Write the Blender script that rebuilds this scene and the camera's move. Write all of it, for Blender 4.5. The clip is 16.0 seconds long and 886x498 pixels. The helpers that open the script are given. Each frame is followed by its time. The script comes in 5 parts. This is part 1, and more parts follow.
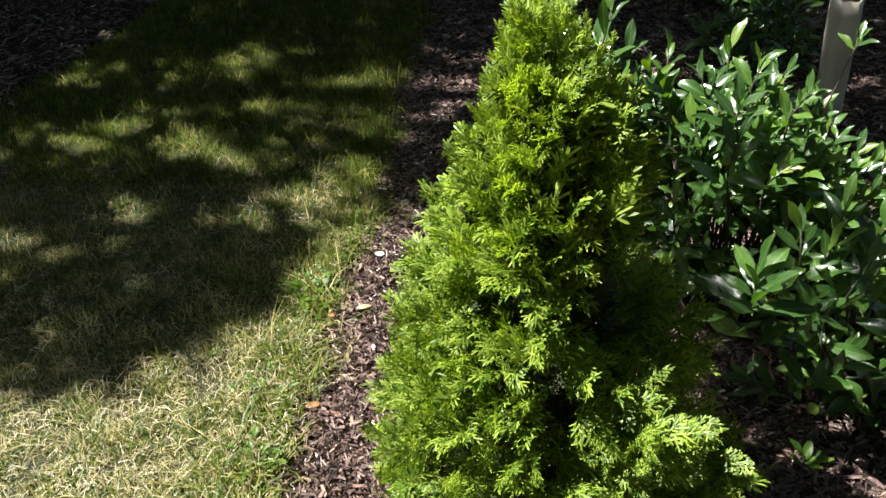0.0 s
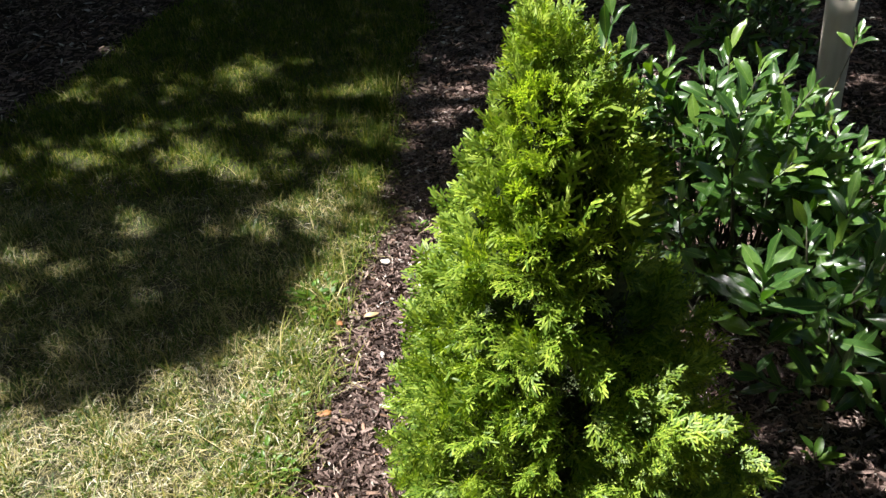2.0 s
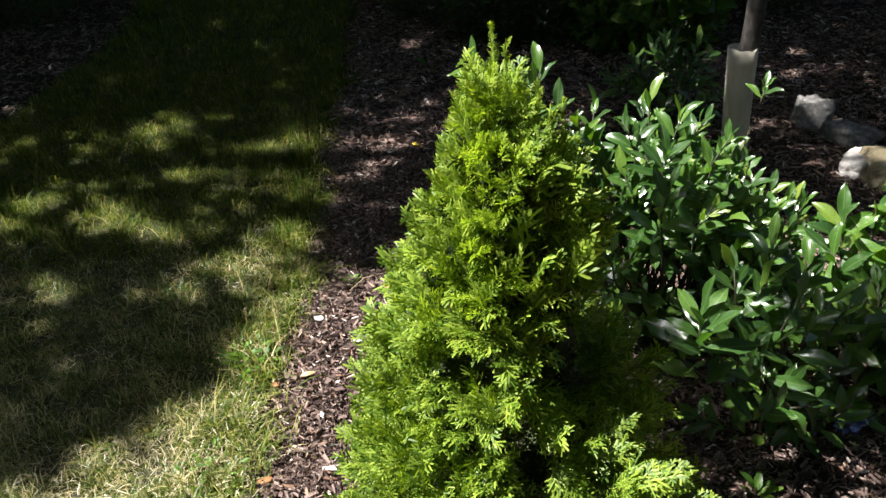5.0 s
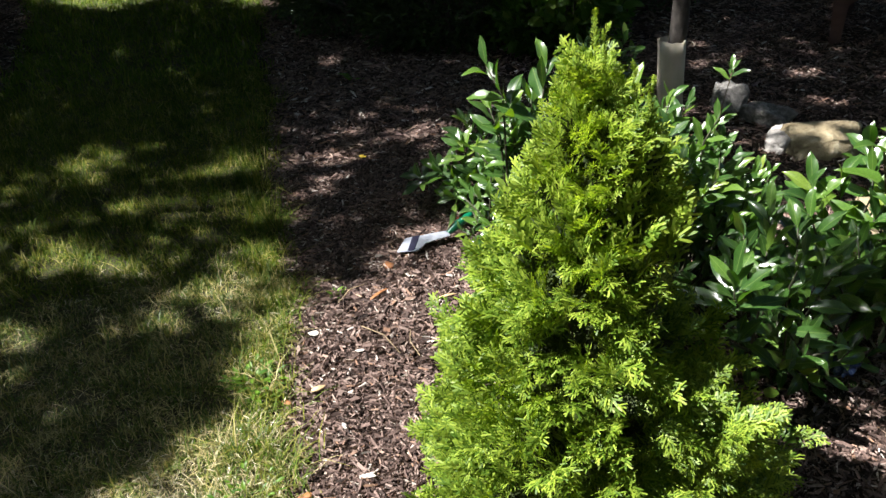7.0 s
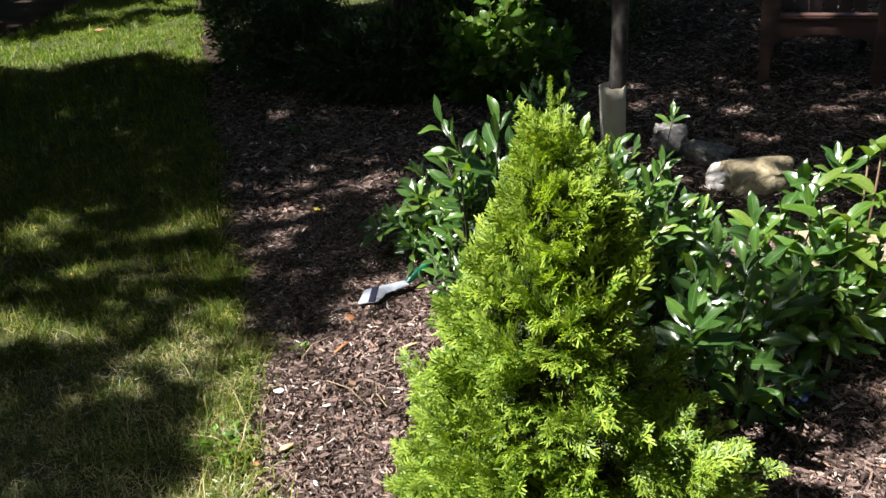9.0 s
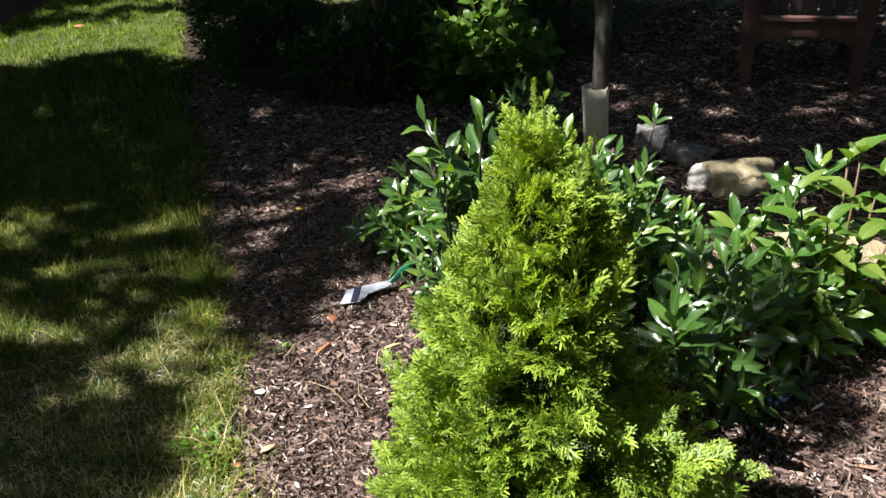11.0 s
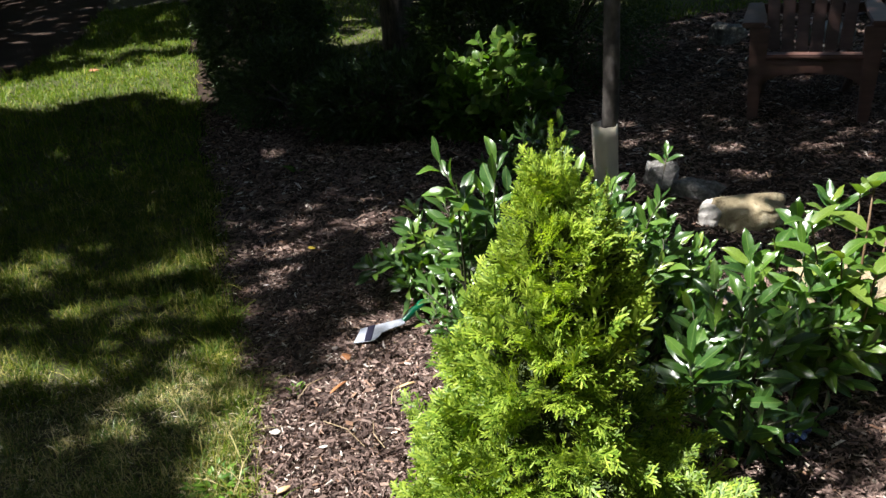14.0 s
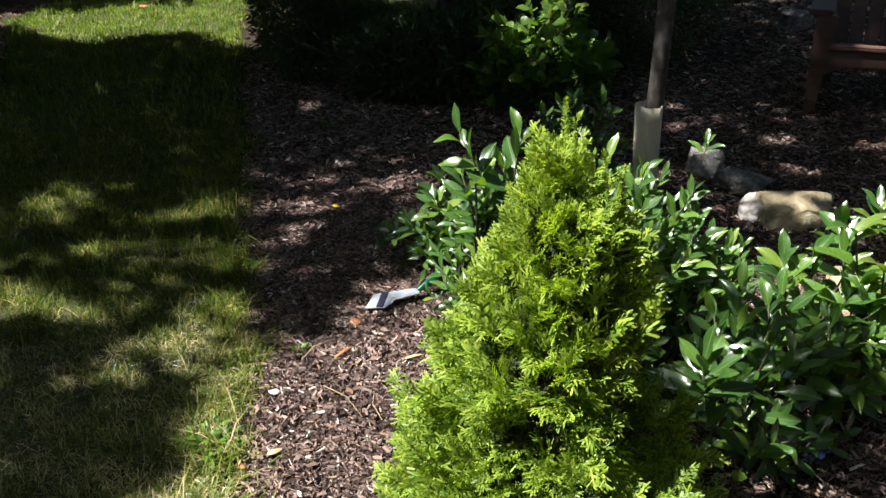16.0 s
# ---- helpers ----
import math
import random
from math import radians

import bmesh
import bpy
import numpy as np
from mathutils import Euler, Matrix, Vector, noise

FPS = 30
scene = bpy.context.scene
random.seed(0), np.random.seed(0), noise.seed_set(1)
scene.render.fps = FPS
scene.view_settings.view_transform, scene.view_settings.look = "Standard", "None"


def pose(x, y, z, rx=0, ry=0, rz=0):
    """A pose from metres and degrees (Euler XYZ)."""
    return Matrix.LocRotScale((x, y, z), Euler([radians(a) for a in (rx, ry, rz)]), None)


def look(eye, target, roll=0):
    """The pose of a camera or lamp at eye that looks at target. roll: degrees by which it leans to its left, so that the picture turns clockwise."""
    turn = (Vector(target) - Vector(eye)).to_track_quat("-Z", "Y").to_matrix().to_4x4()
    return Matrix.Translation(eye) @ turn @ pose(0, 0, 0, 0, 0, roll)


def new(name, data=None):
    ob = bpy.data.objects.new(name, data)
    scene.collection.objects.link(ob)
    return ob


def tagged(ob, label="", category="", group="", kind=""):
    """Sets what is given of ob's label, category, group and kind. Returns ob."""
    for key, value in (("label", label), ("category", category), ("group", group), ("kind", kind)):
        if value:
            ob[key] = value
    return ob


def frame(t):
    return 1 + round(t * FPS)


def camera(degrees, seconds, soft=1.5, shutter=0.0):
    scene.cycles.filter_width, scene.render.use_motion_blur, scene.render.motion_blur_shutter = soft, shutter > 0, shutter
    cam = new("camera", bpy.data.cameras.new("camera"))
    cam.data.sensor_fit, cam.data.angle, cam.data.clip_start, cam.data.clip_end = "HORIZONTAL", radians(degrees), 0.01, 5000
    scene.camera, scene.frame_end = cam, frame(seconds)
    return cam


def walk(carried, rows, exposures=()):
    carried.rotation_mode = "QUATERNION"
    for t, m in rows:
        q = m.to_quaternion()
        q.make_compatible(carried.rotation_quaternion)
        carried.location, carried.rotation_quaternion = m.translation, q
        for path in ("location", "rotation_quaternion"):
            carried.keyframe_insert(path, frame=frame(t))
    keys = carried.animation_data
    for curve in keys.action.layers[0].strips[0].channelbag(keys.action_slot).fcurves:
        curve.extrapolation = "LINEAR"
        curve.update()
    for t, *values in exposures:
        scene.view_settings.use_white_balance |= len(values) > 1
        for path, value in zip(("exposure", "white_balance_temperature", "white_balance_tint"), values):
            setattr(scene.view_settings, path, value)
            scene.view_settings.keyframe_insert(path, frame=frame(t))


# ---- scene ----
cam = camera(58.4, 16.0, soft=1.5)

PATH = [
    (0, (0.107, -0.074, 1.465), (-0.095, 1.555, 0.322), -4.1),
    (0.5, (0.117, -0.105, 1.47), (-0.051, 1.471, 0.25), -4.2),
    (1, (0.103, -0.107, 1.472), (-0.071, 1.495, 0.287), -3.7),
    (1.5, (0.094, -0.095, 1.474), (-0.087, 1.54, 0.337), -5.1),
    (2, (0.09, -0.085, 1.472), (-0.111, 1.554, 0.342), -5.4),
    (2.5, (0.088, -0.082, 1.473), (-0.112, 1.562, 0.351), -5.0),
    (3, (0.081, -0.083, 1.476), (-0.095, 1.571, 0.366), -4.6),
    (3.5, (0.07, -0.068, 1.493), (-0.093, 1.625, 0.442), -5.1),
    (4, (0.066, -0.062, 1.501), (-0.044, 1.665, 0.498), -4.6),
    (4.5, (0.065, -0.067, 1.495), (0.025, 1.649, 0.469), -3.6),
    (4.7, (0.062, -0.072, 1.492), (0.039, 1.634, 0.448), -3.7),
    (6.8, (-0.257, -0.086, 1.49), (0.036, 1.597, 0.45), -3.8),
    (7, (-0.278, -0.096, 1.494), (0.017, 1.595, 0.467), -4.5),
    (7.5, (-0.303, -0.108, 1.515), (0.019, 1.596, 0.519), -2.7),
    (8, (-0.3, -0.105, 1.523), (0.014, 1.604, 0.533), -4.6),
    (8.5, (-0.309, -0.104, 1.53), (0.043, 1.612, 0.565), -5.2),
    (9, (-0.311, -0.112, 1.54), (0.125, 1.596, 0.595), -5.1),
    (9.2, (-0.313, -0.111, 1.539), (0.13, 1.595, 0.594), -4.9),
    (11.3, (-0.307, -0.103, 1.543), (0.175, 1.589, 0.592), -4.4),
    (11.5, (-0.303, -0.098, 1.545), (0.174, 1.609, 0.619), -5.4),
    (12, (-0.295, -0.092, 1.545), (0.181, 1.624, 0.635), -5.8),
    (12.5, (-0.294, -0.088, 1.54), (0.202, 1.613, 0.612), -5.2),
    (13, (-0.297, -0.095, 1.544), (0.237, 1.609, 0.645), -4.4),
    (13.5, (-0.297, -0.108, 1.542), (0.292, 1.579, 0.644), -4.9),
    (14, (-0.327, -0.109, 1.552), (0.148, 1.63, 0.686), -5.0),
    (14.5, (-0.333, -0.084, 1.551), (0.105, 1.664, 0.685), -4.5),
    (15, (-0.337, -0.054, 1.548), (0.075, 1.698, 0.674), -3.8),
    (15.5, (-0.292, -0.062, 1.536), (0.123, 1.669, 0.624), -1.7),
    (16, (-0.24, -0.031, 1.525), (0.127, 1.695, 0.584), -1.2),
]
walk(cam, [(t, look(eye, target, roll)) for t, eye, target, roll in PATH])

# ---- light ----
SUN = Vector((-0.65, 0.0, 1.0)).normalized()          # the way to the sun
SLOPE_X, SLOPE_Y = 0.65, 0.0                            # how far a shadow runs for each metre of height
scene.view_settings.exposure = 1.73
world = bpy.data.worlds.new("sky")
scene.world = world
world.use_nodes = True
sky = world.node_tree.nodes.new("ShaderNodeTexSky")
sky.sky_type, sky.sun_disc = "NISHITA", False
sky.sun_elevation, sky.sun_rotation = radians(57.0), radians(270)
world.node_tree.links.new(sky.outputs[0], world.node_tree.nodes["Background"].inputs[0])
world.node_tree.nodes["Background"].inputs[1].default_value = 0.085
sun_data = bpy.data.lights.new("sun", "SUN")
sun_data.energy, sun_data.angle, sun_data.color = 5.0, radians(0.53), (1.0, 0.965, 0.94)
sun = new("sun", sun_data)
sun.matrix_world = look(SUN * 30, (0, 0, 0))

# ---- materials ----


def material(name, rough=0.7, spec=0.5):
    m = bpy.data.materials.new(name)
    m.use_nodes = True
    b = m.node_tree.nodes["Principled BSDF"]
    b.inputs["Roughness"].default_value = rough
    b.inputs["Specular IOR Level"].default_value = spec
    return m, m.node_tree.nodes, m.node_tree.links, b


def ramp(nodes, links, fac, stops):
    r = nodes.new("ShaderNodeValToRGB")
    while len(r.color_ramp.elements) < len(stops):
        r.color_ramp.elements.new(0.5)
    for e, (p, c) in zip(r.color_ramp.elements, stops):
        e.position, e.color = p, (*c, 1)
    links.new(fac, r.inputs[0])
    return r.outputs[0]


def noise_tex(nodes, links, scale, detail=4.0, rough=0.6, coords="Object"):
    n = nodes.new("ShaderNodeTexNoise")
    n.inputs["Scale"].default_value, n.inputs["Detail"].default_value = scale, detail
    n.inputs["Roughness"].default_value = rough
    c = nodes.new("ShaderNodeTexCoord")
    links.new(c.outputs[coords], n.inputs["Vector"])
    return n.outputs["Fac"]


def mix_col(nodes, links, fac, a, b, mode="MIX"):
    m = nodes.new("ShaderNodeMix")
    m.data_type, m.blend_type = "RGBA", mode
    for sock, v in ((m.inputs[0], fac), (m.inputs[6], a), (m.inputs[7], b)):
        if isinstance(v, (int, float)):
            sock.default_value = v
        elif isinstance(v, tuple):
            sock.default_value = (*v, 1)
        else:
            links.new(v, sock)
    return m.outputs[2]


def bump(nodes, links, bsdf, height, strength=0.4, distance=0.01):
    b = nodes.new("ShaderNodeBump")
    b.inputs["Strength"].default_value, b.inputs["Distance"].default_value = strength, distance
    links.new(height, b.inputs["Height"])
    links.new(b.outputs[0], bsdf.inputs["Normal"])


def leaf_material(name, stops, rough=0.35, through_light=0.3, glow=(1.3, 1.5, 0.5), island=True, patch=9.0, spec=0.5, coat=0.0, drift=0.0, veins=0.0):
    """A leaf: gloss over colour, and light that comes through the blade."""
    m, n, l, b = material(name, rough, spec)
    b.inputs["Coat Weight"].default_value = coat
    b.inputs["Coat Roughness"].default_value, b.inputs["Coat IOR"].default_value = 0.28, 1.6
    src = n.new("ShaderNodeNewGeometry").outputs["Random Per Island"] if island else n.new("ShaderNodeObjectInfo").outputs["Random"]
    if drift:
        shift = n.new("ShaderNodeMath")
        shift.operation = "MULTIPLY_ADD"
        shift.inputs[1].default_value, shift.inputs[2].default_value = drift, -0.5 * drift
        l.new(noise_tex(n, l, patch * 2.5, 3), shift.inputs[0])
        both = n.new("ShaderNodeMath")
        l.new(shift.outputs[0], both.inputs[0])
        l.new(src, both.inputs[1])
        src = both.outputs[0]
    col = ramp(n, l, src, stops)
    big = ramp(n, l, noise_tex(n, l, patch), [(0.3, (0.72, 0.75, 0.7)), (0.7, (1.2, 1.15, 1.1))])
    col = mix_col(n, l, 1.0, col, big, "MULTIPLY")
    if veins:                                            # a pale midrib, and side veins slanting from it
        xyz = n.new("ShaderNodeSeparateXYZ")
        l.new(n.new("ShaderNodeTexCoord").outputs["Object"], xyz.inputs[0])

        def calc(op, a, c):
            q = n.new("ShaderNodeMath")
            q.operation = op
            for k, v in enumerate((a, c)):
                if isinstance(v, float):
                    q.inputs[k].default_value = v
                else:
                    l.new(v, q.inputs[k])
            return q.outputs[0]

        away = calc("ABSOLUTE", xyz.outputs[0], 0.0)
        rib = calc("LESS_THAN", away, 0.009)
        slant = calc("SUBTRACT", xyz.outputs[1], calc("MULTIPLY", away, 0.9))
        side = calc("GREATER_THAN", calc("SINE", calc("MULTIPLY", slant, 58.0), 0.0), 0.93)
        line = calc("MAXIMUM", calc("MULTIPLY", rib, veins), calc("MULTIPLY", side, veins * 0.2))
        col = mix_col(n, l, line, col, (0.2, 0.28, 0.08))
    l.new(col, b.inputs["Base Color"])
    t = n.new("ShaderNodeBsdfTranslucent")
    l.new(mix_col(n, l, 1.0, col, glow, "MULTIPLY"), t.inputs["Color"])
    x = n.new("ShaderNodeMixShader")
    x.inputs[0].default_value = through_light
    l.new(b.outputs[0], x.inputs[1])
    l.new(t.outputs[0], x.inputs[2])
    l.new(x.outputs[0], n["Material Output"].inputs["Surface"])
    return m


def mulch_material():
    m, n, l, b = material("mulch_soil", 0.95, 0.2)
    fine = noise_tex(n, l, 90, 6, 0.7)
    wide = noise_tex(n, l, 2.2, 3)
    col = ramp(n, l, fine, [(0.3, (0.012, 0.008, 0.006)), (0.55, (0.045, 0.03, 0.022)), (0.8, (0.13, 0.095, 0.07))])
    col = mix_col(n, l, 1.0, col, ramp(n, l, wide, [(0.3, (0.7, 0.68, 0.66)), (0.7, (1.15, 1.1, 1.05))]), "MULTIPLY")
    l.new(col, b.inputs["Base Color"])
    bump(n, l, b, fine, 0.9, 0.02)
    return m


def chip_material(name, single):
    m, n, l, b = material(name, 0.85, 0.3)
    rnd = n.new("ShaderNodeObjectInfo").outputs["Random"] if single else n.new("ShaderNodeNewGeometry").outputs["Random Per Island"]
    col = ramp(n, l, rnd, [(0.0, (0.03, 0.022, 0.019)), (0.34, (0.095, 0.063, 0.054)), (0.64, (0.21, 0.15, 0.13)),
                           (0.86, (0.285, 0.216, 0.188)), (0.93, (0.27, 0.16, 0.105)), (0.97, (0.45, 0.39, 0.34)), (1.0, (0.64, 0.6, 0.55))])
    grain = noise_tex(n, l, 160, 5, 0.7)
    col = mix_col(n, l, 1.0, col, ramp(n, l, grain, [(0.3, (0.6, 0.58, 0.56)), (0.7, (1.3, 1.28, 1.25))]), "MULTIPLY")
    l.new(col, b.inputs["Base Color"])
    bump(n, l, b, grain, 0.5, 0.004)
    return m


def plain(name, stops, scale=30, rough=0.7, relief=0.3, distance=0.004, metal=0.0, spec=0.5, stretch=None):
    """A worn surface: two scales of noise through a ramp, with relief."""
    m, n, l, b = material(name, rough, spec)
    b.inputs["Metallic"].default_value = metal
    f = noise_tex(n, l, scale, 6, 0.65)
    if stretch:
        c, mp = n.new("ShaderNodeTexCoord"), n.new("ShaderNodeMapping")
        mp.inputs["Scale"].default_value = stretch
        l.new(c.outputs["Object"], mp.inputs["Vector"])
        t = n.new("ShaderNodeTexNoise")
        t.inputs["Scale"].default_value, t.inputs["Detail"].default_value = scale, 6
        l.new(mp.outputs[0], t.inputs["Vector"])
        f = t.outputs["Fac"]
    col = ramp(n, l, f, stops)
    w = noise_tex(n, l, scale / 9, 3)
    col = mix_col(n, l, 1.0, col, ramp(n, l, w, [(0.3, (0.75, 0.75, 0.75)), (0.7, (1.15, 1.15, 1.15))]), "MULTIPLY")
    l.new(col, b.inputs["Base Color"])
    if relief:
        bump(n, l, b, f, relief, distance)
    return m


M_SOIL = mulch_material()
M_CHIP = chip_material("bark_chips", False)
M_CHIP_ONE = chip_material("bark_chip", True)
M_TURF = plain("turf_soil", [(0.32, (0.02, 0.022, 0.009)), (0.5, (0.055, 0.055, 0.02)), (0.7, (0.16, 0.135, 0.065))], 150, 0.95, 1.0, 0.012)
M_GRASS = leaf_material("grass_blades", [(0.0, (0.045, 0.09, 0.01)), (0.44, (0.105, 0.16, 0.02)), (0.6, (0.2, 0.215, 0.045)),
                        (0.78, (0.35, 0.3, 0.13)), (1.0, (0.54, 0.47, 0.26))], 0.45, 0.3, (1.2, 1.3, 0.6), patch=3.4, drift=1.5, spec=0.5)
M_THATCH = leaf_material("dead_grass", [(0.0, (0.14, 0.12, 0.055)), (0.5, (0.32, 0.28, 0.15)), (0.85, (0.52, 0.47, 0.31)), (1.0, (0.72, 0.68, 0.55))], 0.5, 0.2, (1.1, 1.1, 0.8), patch=5.0, spec=0.5)
M_GRASS_MID = leaf_material("shaded_grass_blades", [(0.0, (0.045, 0.09, 0.007)), (0.5, (0.105, 0.16, 0.014)), (0.72, (0.19, 0.21, 0.03)),
                            (0.92, (0.31, 0.28, 0.09)), (1.0, (0.45, 0.4, 0.2))], 0.6, 0.36, (1.2, 1.3, 0.45), patch=4.0, drift=0.9, spec=0.25)
M_GRASS_FAR = leaf_material("lush_grass_blades", [(0.0, (0.06, 0.115, 0.01)), (0.6, (0.11, 0.18, 0.016)), (0.85, (0.18, 0.235, 0.03)),
                            (1.0, (0.32, 0.31, 0.1))], 0.55, 0.38, (1.2, 1.3, 0.45), patch=2.0, spec=0.25)
M_THUJA = leaf_material("arborvitae_foliage", [(0.0, (0.055, 0.12, 0.01)), (0.5, (0.165, 0.257, 0.028)), (1.0, (0.31, 0.4, 0.055))],
                        0.5, 0.37, (1.45, 1.5, 0.5), patch=14.0, spec=0.4)
# brighter and more translucent than M_THUJA: sunlight on the top put into colour
M_YOUNG_LIT = leaf_material("lit_young_arborvitae_foliage", [(0.0, (0.105, 0.19, 0.018)), (0.5, (0.25, 0.36, 0.044)), (1.0, (0.4, 0.49, 0.08))],
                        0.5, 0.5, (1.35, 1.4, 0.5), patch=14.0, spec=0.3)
# near-black green: shade in the crown's gaps is put into the colour
M_HEART = leaf_material("old_shade_dark_foliage", [(0.0, (0.02, 0.038, 0.008)), (1.0, (0.05, 0.068, 0.015))], 0.75, 0.1, (1.3, 1.4, 0.5), patch=14.0)
M_LAUREL = leaf_material("laurel_leaf", [(0.0, (0.016, 0.055, 0.008)), (0.5, (0.037, 0.102, 0.013)), (0.8, (0.066, 0.145, 0.017)), (0.95, (0.11, 0.19, 0.023)), (1.0, (0.17, 0.23, 0.03))],
                         0.6, 0.26, (2.0, 2.2, 0.4), island=False, patch=20.0, spec=0.25, coat=1.0, veins=0.36)
M_BROAD = leaf_material("broad_leaf", [(0.0, (0.05, 0.12, 0.018)), (0.6, (0.08, 0.165, 0.02)), (1.0, (0.15, 0.21, 0.04))],
                        0.4, 0.4, (1.5, 1.6, 0.45), island=False, patch=25.0, veins=0.6)
M_WEED = leaf_material("weed_leaf", [(0.0, (0.05, 0.13, 0.014)), (1.0, (0.13, 0.24, 0.025))], 0.45, 0.4, (1.3, 1.5, 0.5), patch=30.0)
M_DARKLEAF = leaf_material("dark_evergreen_leaf", [(0.0, (0.03, 0.06, 0.018)), (0.7, (0.055, 0.1, 0.026)), (1.0, (0.09, 0.14, 0.04))], 0.35, 0.2, (1.2, 1.4, 0.5), patch=6.0)
M_CROWN = leaf_material("tree_leaf", [(0.0, (0.025, 0.06, 0.012)), (1.0, (0.06, 0.11, 0.02))], 0.45, 0.15, (1.2, 1.4, 0.4), patch=3.0)
M_BARK = plain("grey_brown_bark", [(0.3, (0.035, 0.028, 0.022)), (0.6, (0.12, 0.1, 0.08)), (0.8, (0.2, 0.17, 0.14))], 45, 0.9, 0.8, 0.01, stretch=(1, 1, 0.3))
M_TRUNK = plain("mottled_dark_bark", [(0.35, (0.02, 0.017, 0.014)), (0.52, (0.06, 0.052, 0.045)), (0.7, (0.13, 0.12, 0.11))], 26, 0.85, 0.7, 0.008, stretch=(1, 1, 0.6))
M_TWIG = plain("green_brown_twig", [(0.3, (0.04, 0.03, 0.014)), (0.7, (0.1, 0.075, 0.035))], 60, 0.8, 0.3)
M_STEM = plain("dark_laurel_stem", [(0.3, (0.018, 0.02, 0.01)), (0.7, (0.05, 0.05, 0.024))], 60, 0.7, 0.3)
M_REDSTEM = plain("reddish_stem", [(0.3, (0.07, 0.04, 0.022)), (0.7, (0.14, 0.09, 0.04))], 60, 0.6, 0.3)
M_GUARD = plain("tree_guard_fabric", [(0.3, (0.5, 0.45, 0.35)), (0.55, (0.6, 0.55, 0.43)), (0.8, (0.66, 0.61, 0.5))], 22, 0.6, 0.25, 0.006, stretch=(1, 1, 0.25))
M_ROCK = plain("tan_fieldstone", [(0.2, (0.1, 0.08, 0.05)), (0.36, (0.27, 0.215, 0.125)), (0.52, (0.38, 0.315, 0.19)), (0.75, (0.5, 0.45, 0.32))], 24, 0.9, 1.0, 0.03)
M_ROCK_GREY = plain("grey_fieldstone", [(0.25, (0.05, 0.048, 0.044)), (0.45, (0.14, 0.135, 0.125)), (0.6, (0.26, 0.25, 0.23)), (0.75, (0.55, 0.53, 0.49))], 34, 0.85, 0.9, 0.02)
M_ROCK_PALE = plain("pale_fieldstone", [(0.25, (0.16, 0.15, 0.14)), (0.5, (0.4, 0.38, 0.35)), (0.75, (0.6, 0.58, 0.54))], 26, 0.85, 0.7, 0.02)
M_CHAIR = plain("brown_chair_plastic", [(0.3, (0.095, 0.05, 0.04)), (0.7, (0.145, 0.078, 0.06))], 35, 0.5, 0.15, 0.003, stretch=(0.3, 1, 1))
M_RED = plain("red_painted_board", [(0.3, (0.25, 0.02, 0.012)), (0.7, (0.36, 0.03, 0.02))], 30, 0.45, 0.15, 0.003)
M_STEEL = plain("bright_steel", [(0.3, (0.36, 0.4, 0.47)), (0.7, (0.55, 0.58, 0.65))], 40, 0.4, 0.05, 0.001, metal=0.2)
M_STICKER = plain("dark_label", [(0.3, (0.008, 0.008, 0.03)), (0.7, (0.016, 0.016, 0.05))], 40, 0.7, 0.0)
M_GREEN = plain("green_handle_plastic", [(0.3, (0.0, 0.12, 0.055)), (0.7, (0.005, 0.17, 0.08))], 40, 0.3, 0.05, 0.001)
M_REDGRIP = plain("red_grip_plastic", [(0.3, (0.3, 0.02, 0.015)), (0.7, (0.42, 0.04, 0.03))], 40, 0.4, 0.0)
M_BLUE = plain("blue_foil", [(0.3, (0.03, 0.04, 0.14)), (0.5, (0.1, 0.12, 0.28)), (0.7, (0.4, 0.42, 0.52))], 60, 0.25, 0.3, 0.003, metal=0.3)
M_DRYLEAF = plain("dry_leaf", [(0.3, (0.35, 0.22, 0.1)), (0.7, (0.6, 0.45, 0.26))], 60, 0.7, 0.3, 0.002)
M_PALELEAF = plain("bleached_leaf", [(0.3, (0.4, 0.37, 0.31)), (0.7, (0.6, 0.57, 0.51))], 60, 0.7, 0.3, 0.002)
M_ORANGE = plain("orange_leaf", [(0.3, (0.22, 0.085, 0.035)), (0.7, (0.36, 0.16, 0.06))], 60, 0.6, 0.3, 0.002)
M_YELLOW = plain("yellow_leaf", [(0.3, (0.6, 0.42, 0.04)), (0.7, (0.75, 0.55, 0.08))], 60, 0.6, 0.2, 0.002)
M_STRAW = plain("pine_straw", [(0.3, (0.33, 0.24, 0.13)), (0.7, (0.55, 0.43, 0.27))], 60, 0.7, 0.2, 0.002)

# ---- building helpers ----
rng = np.random.default_rng(7)


def smooth(v, a, b):
    t = np.clip((v - a) / (b - a), 0, 1)
    return t * t * (3 - 2 * t)


def ground_height(x, y):
    """The bed swells a little round the laurels."""
    x, y = np.asarray(x, float), np.asarray(y, float)
    mound = 0.10 * smooth(x, 0.22, 0.6) * (1 - smooth(y, 1.9, 2.6)) * (1 - smooth(x, 1.6, 2.4)) * smooth(y, -1.5, 0.3)
    ripple = 0.008 * np.sin(7.1 * x + 3.0 * y) * np.sin(5.3 * y - 2.2 * x)
    return mound + ripple


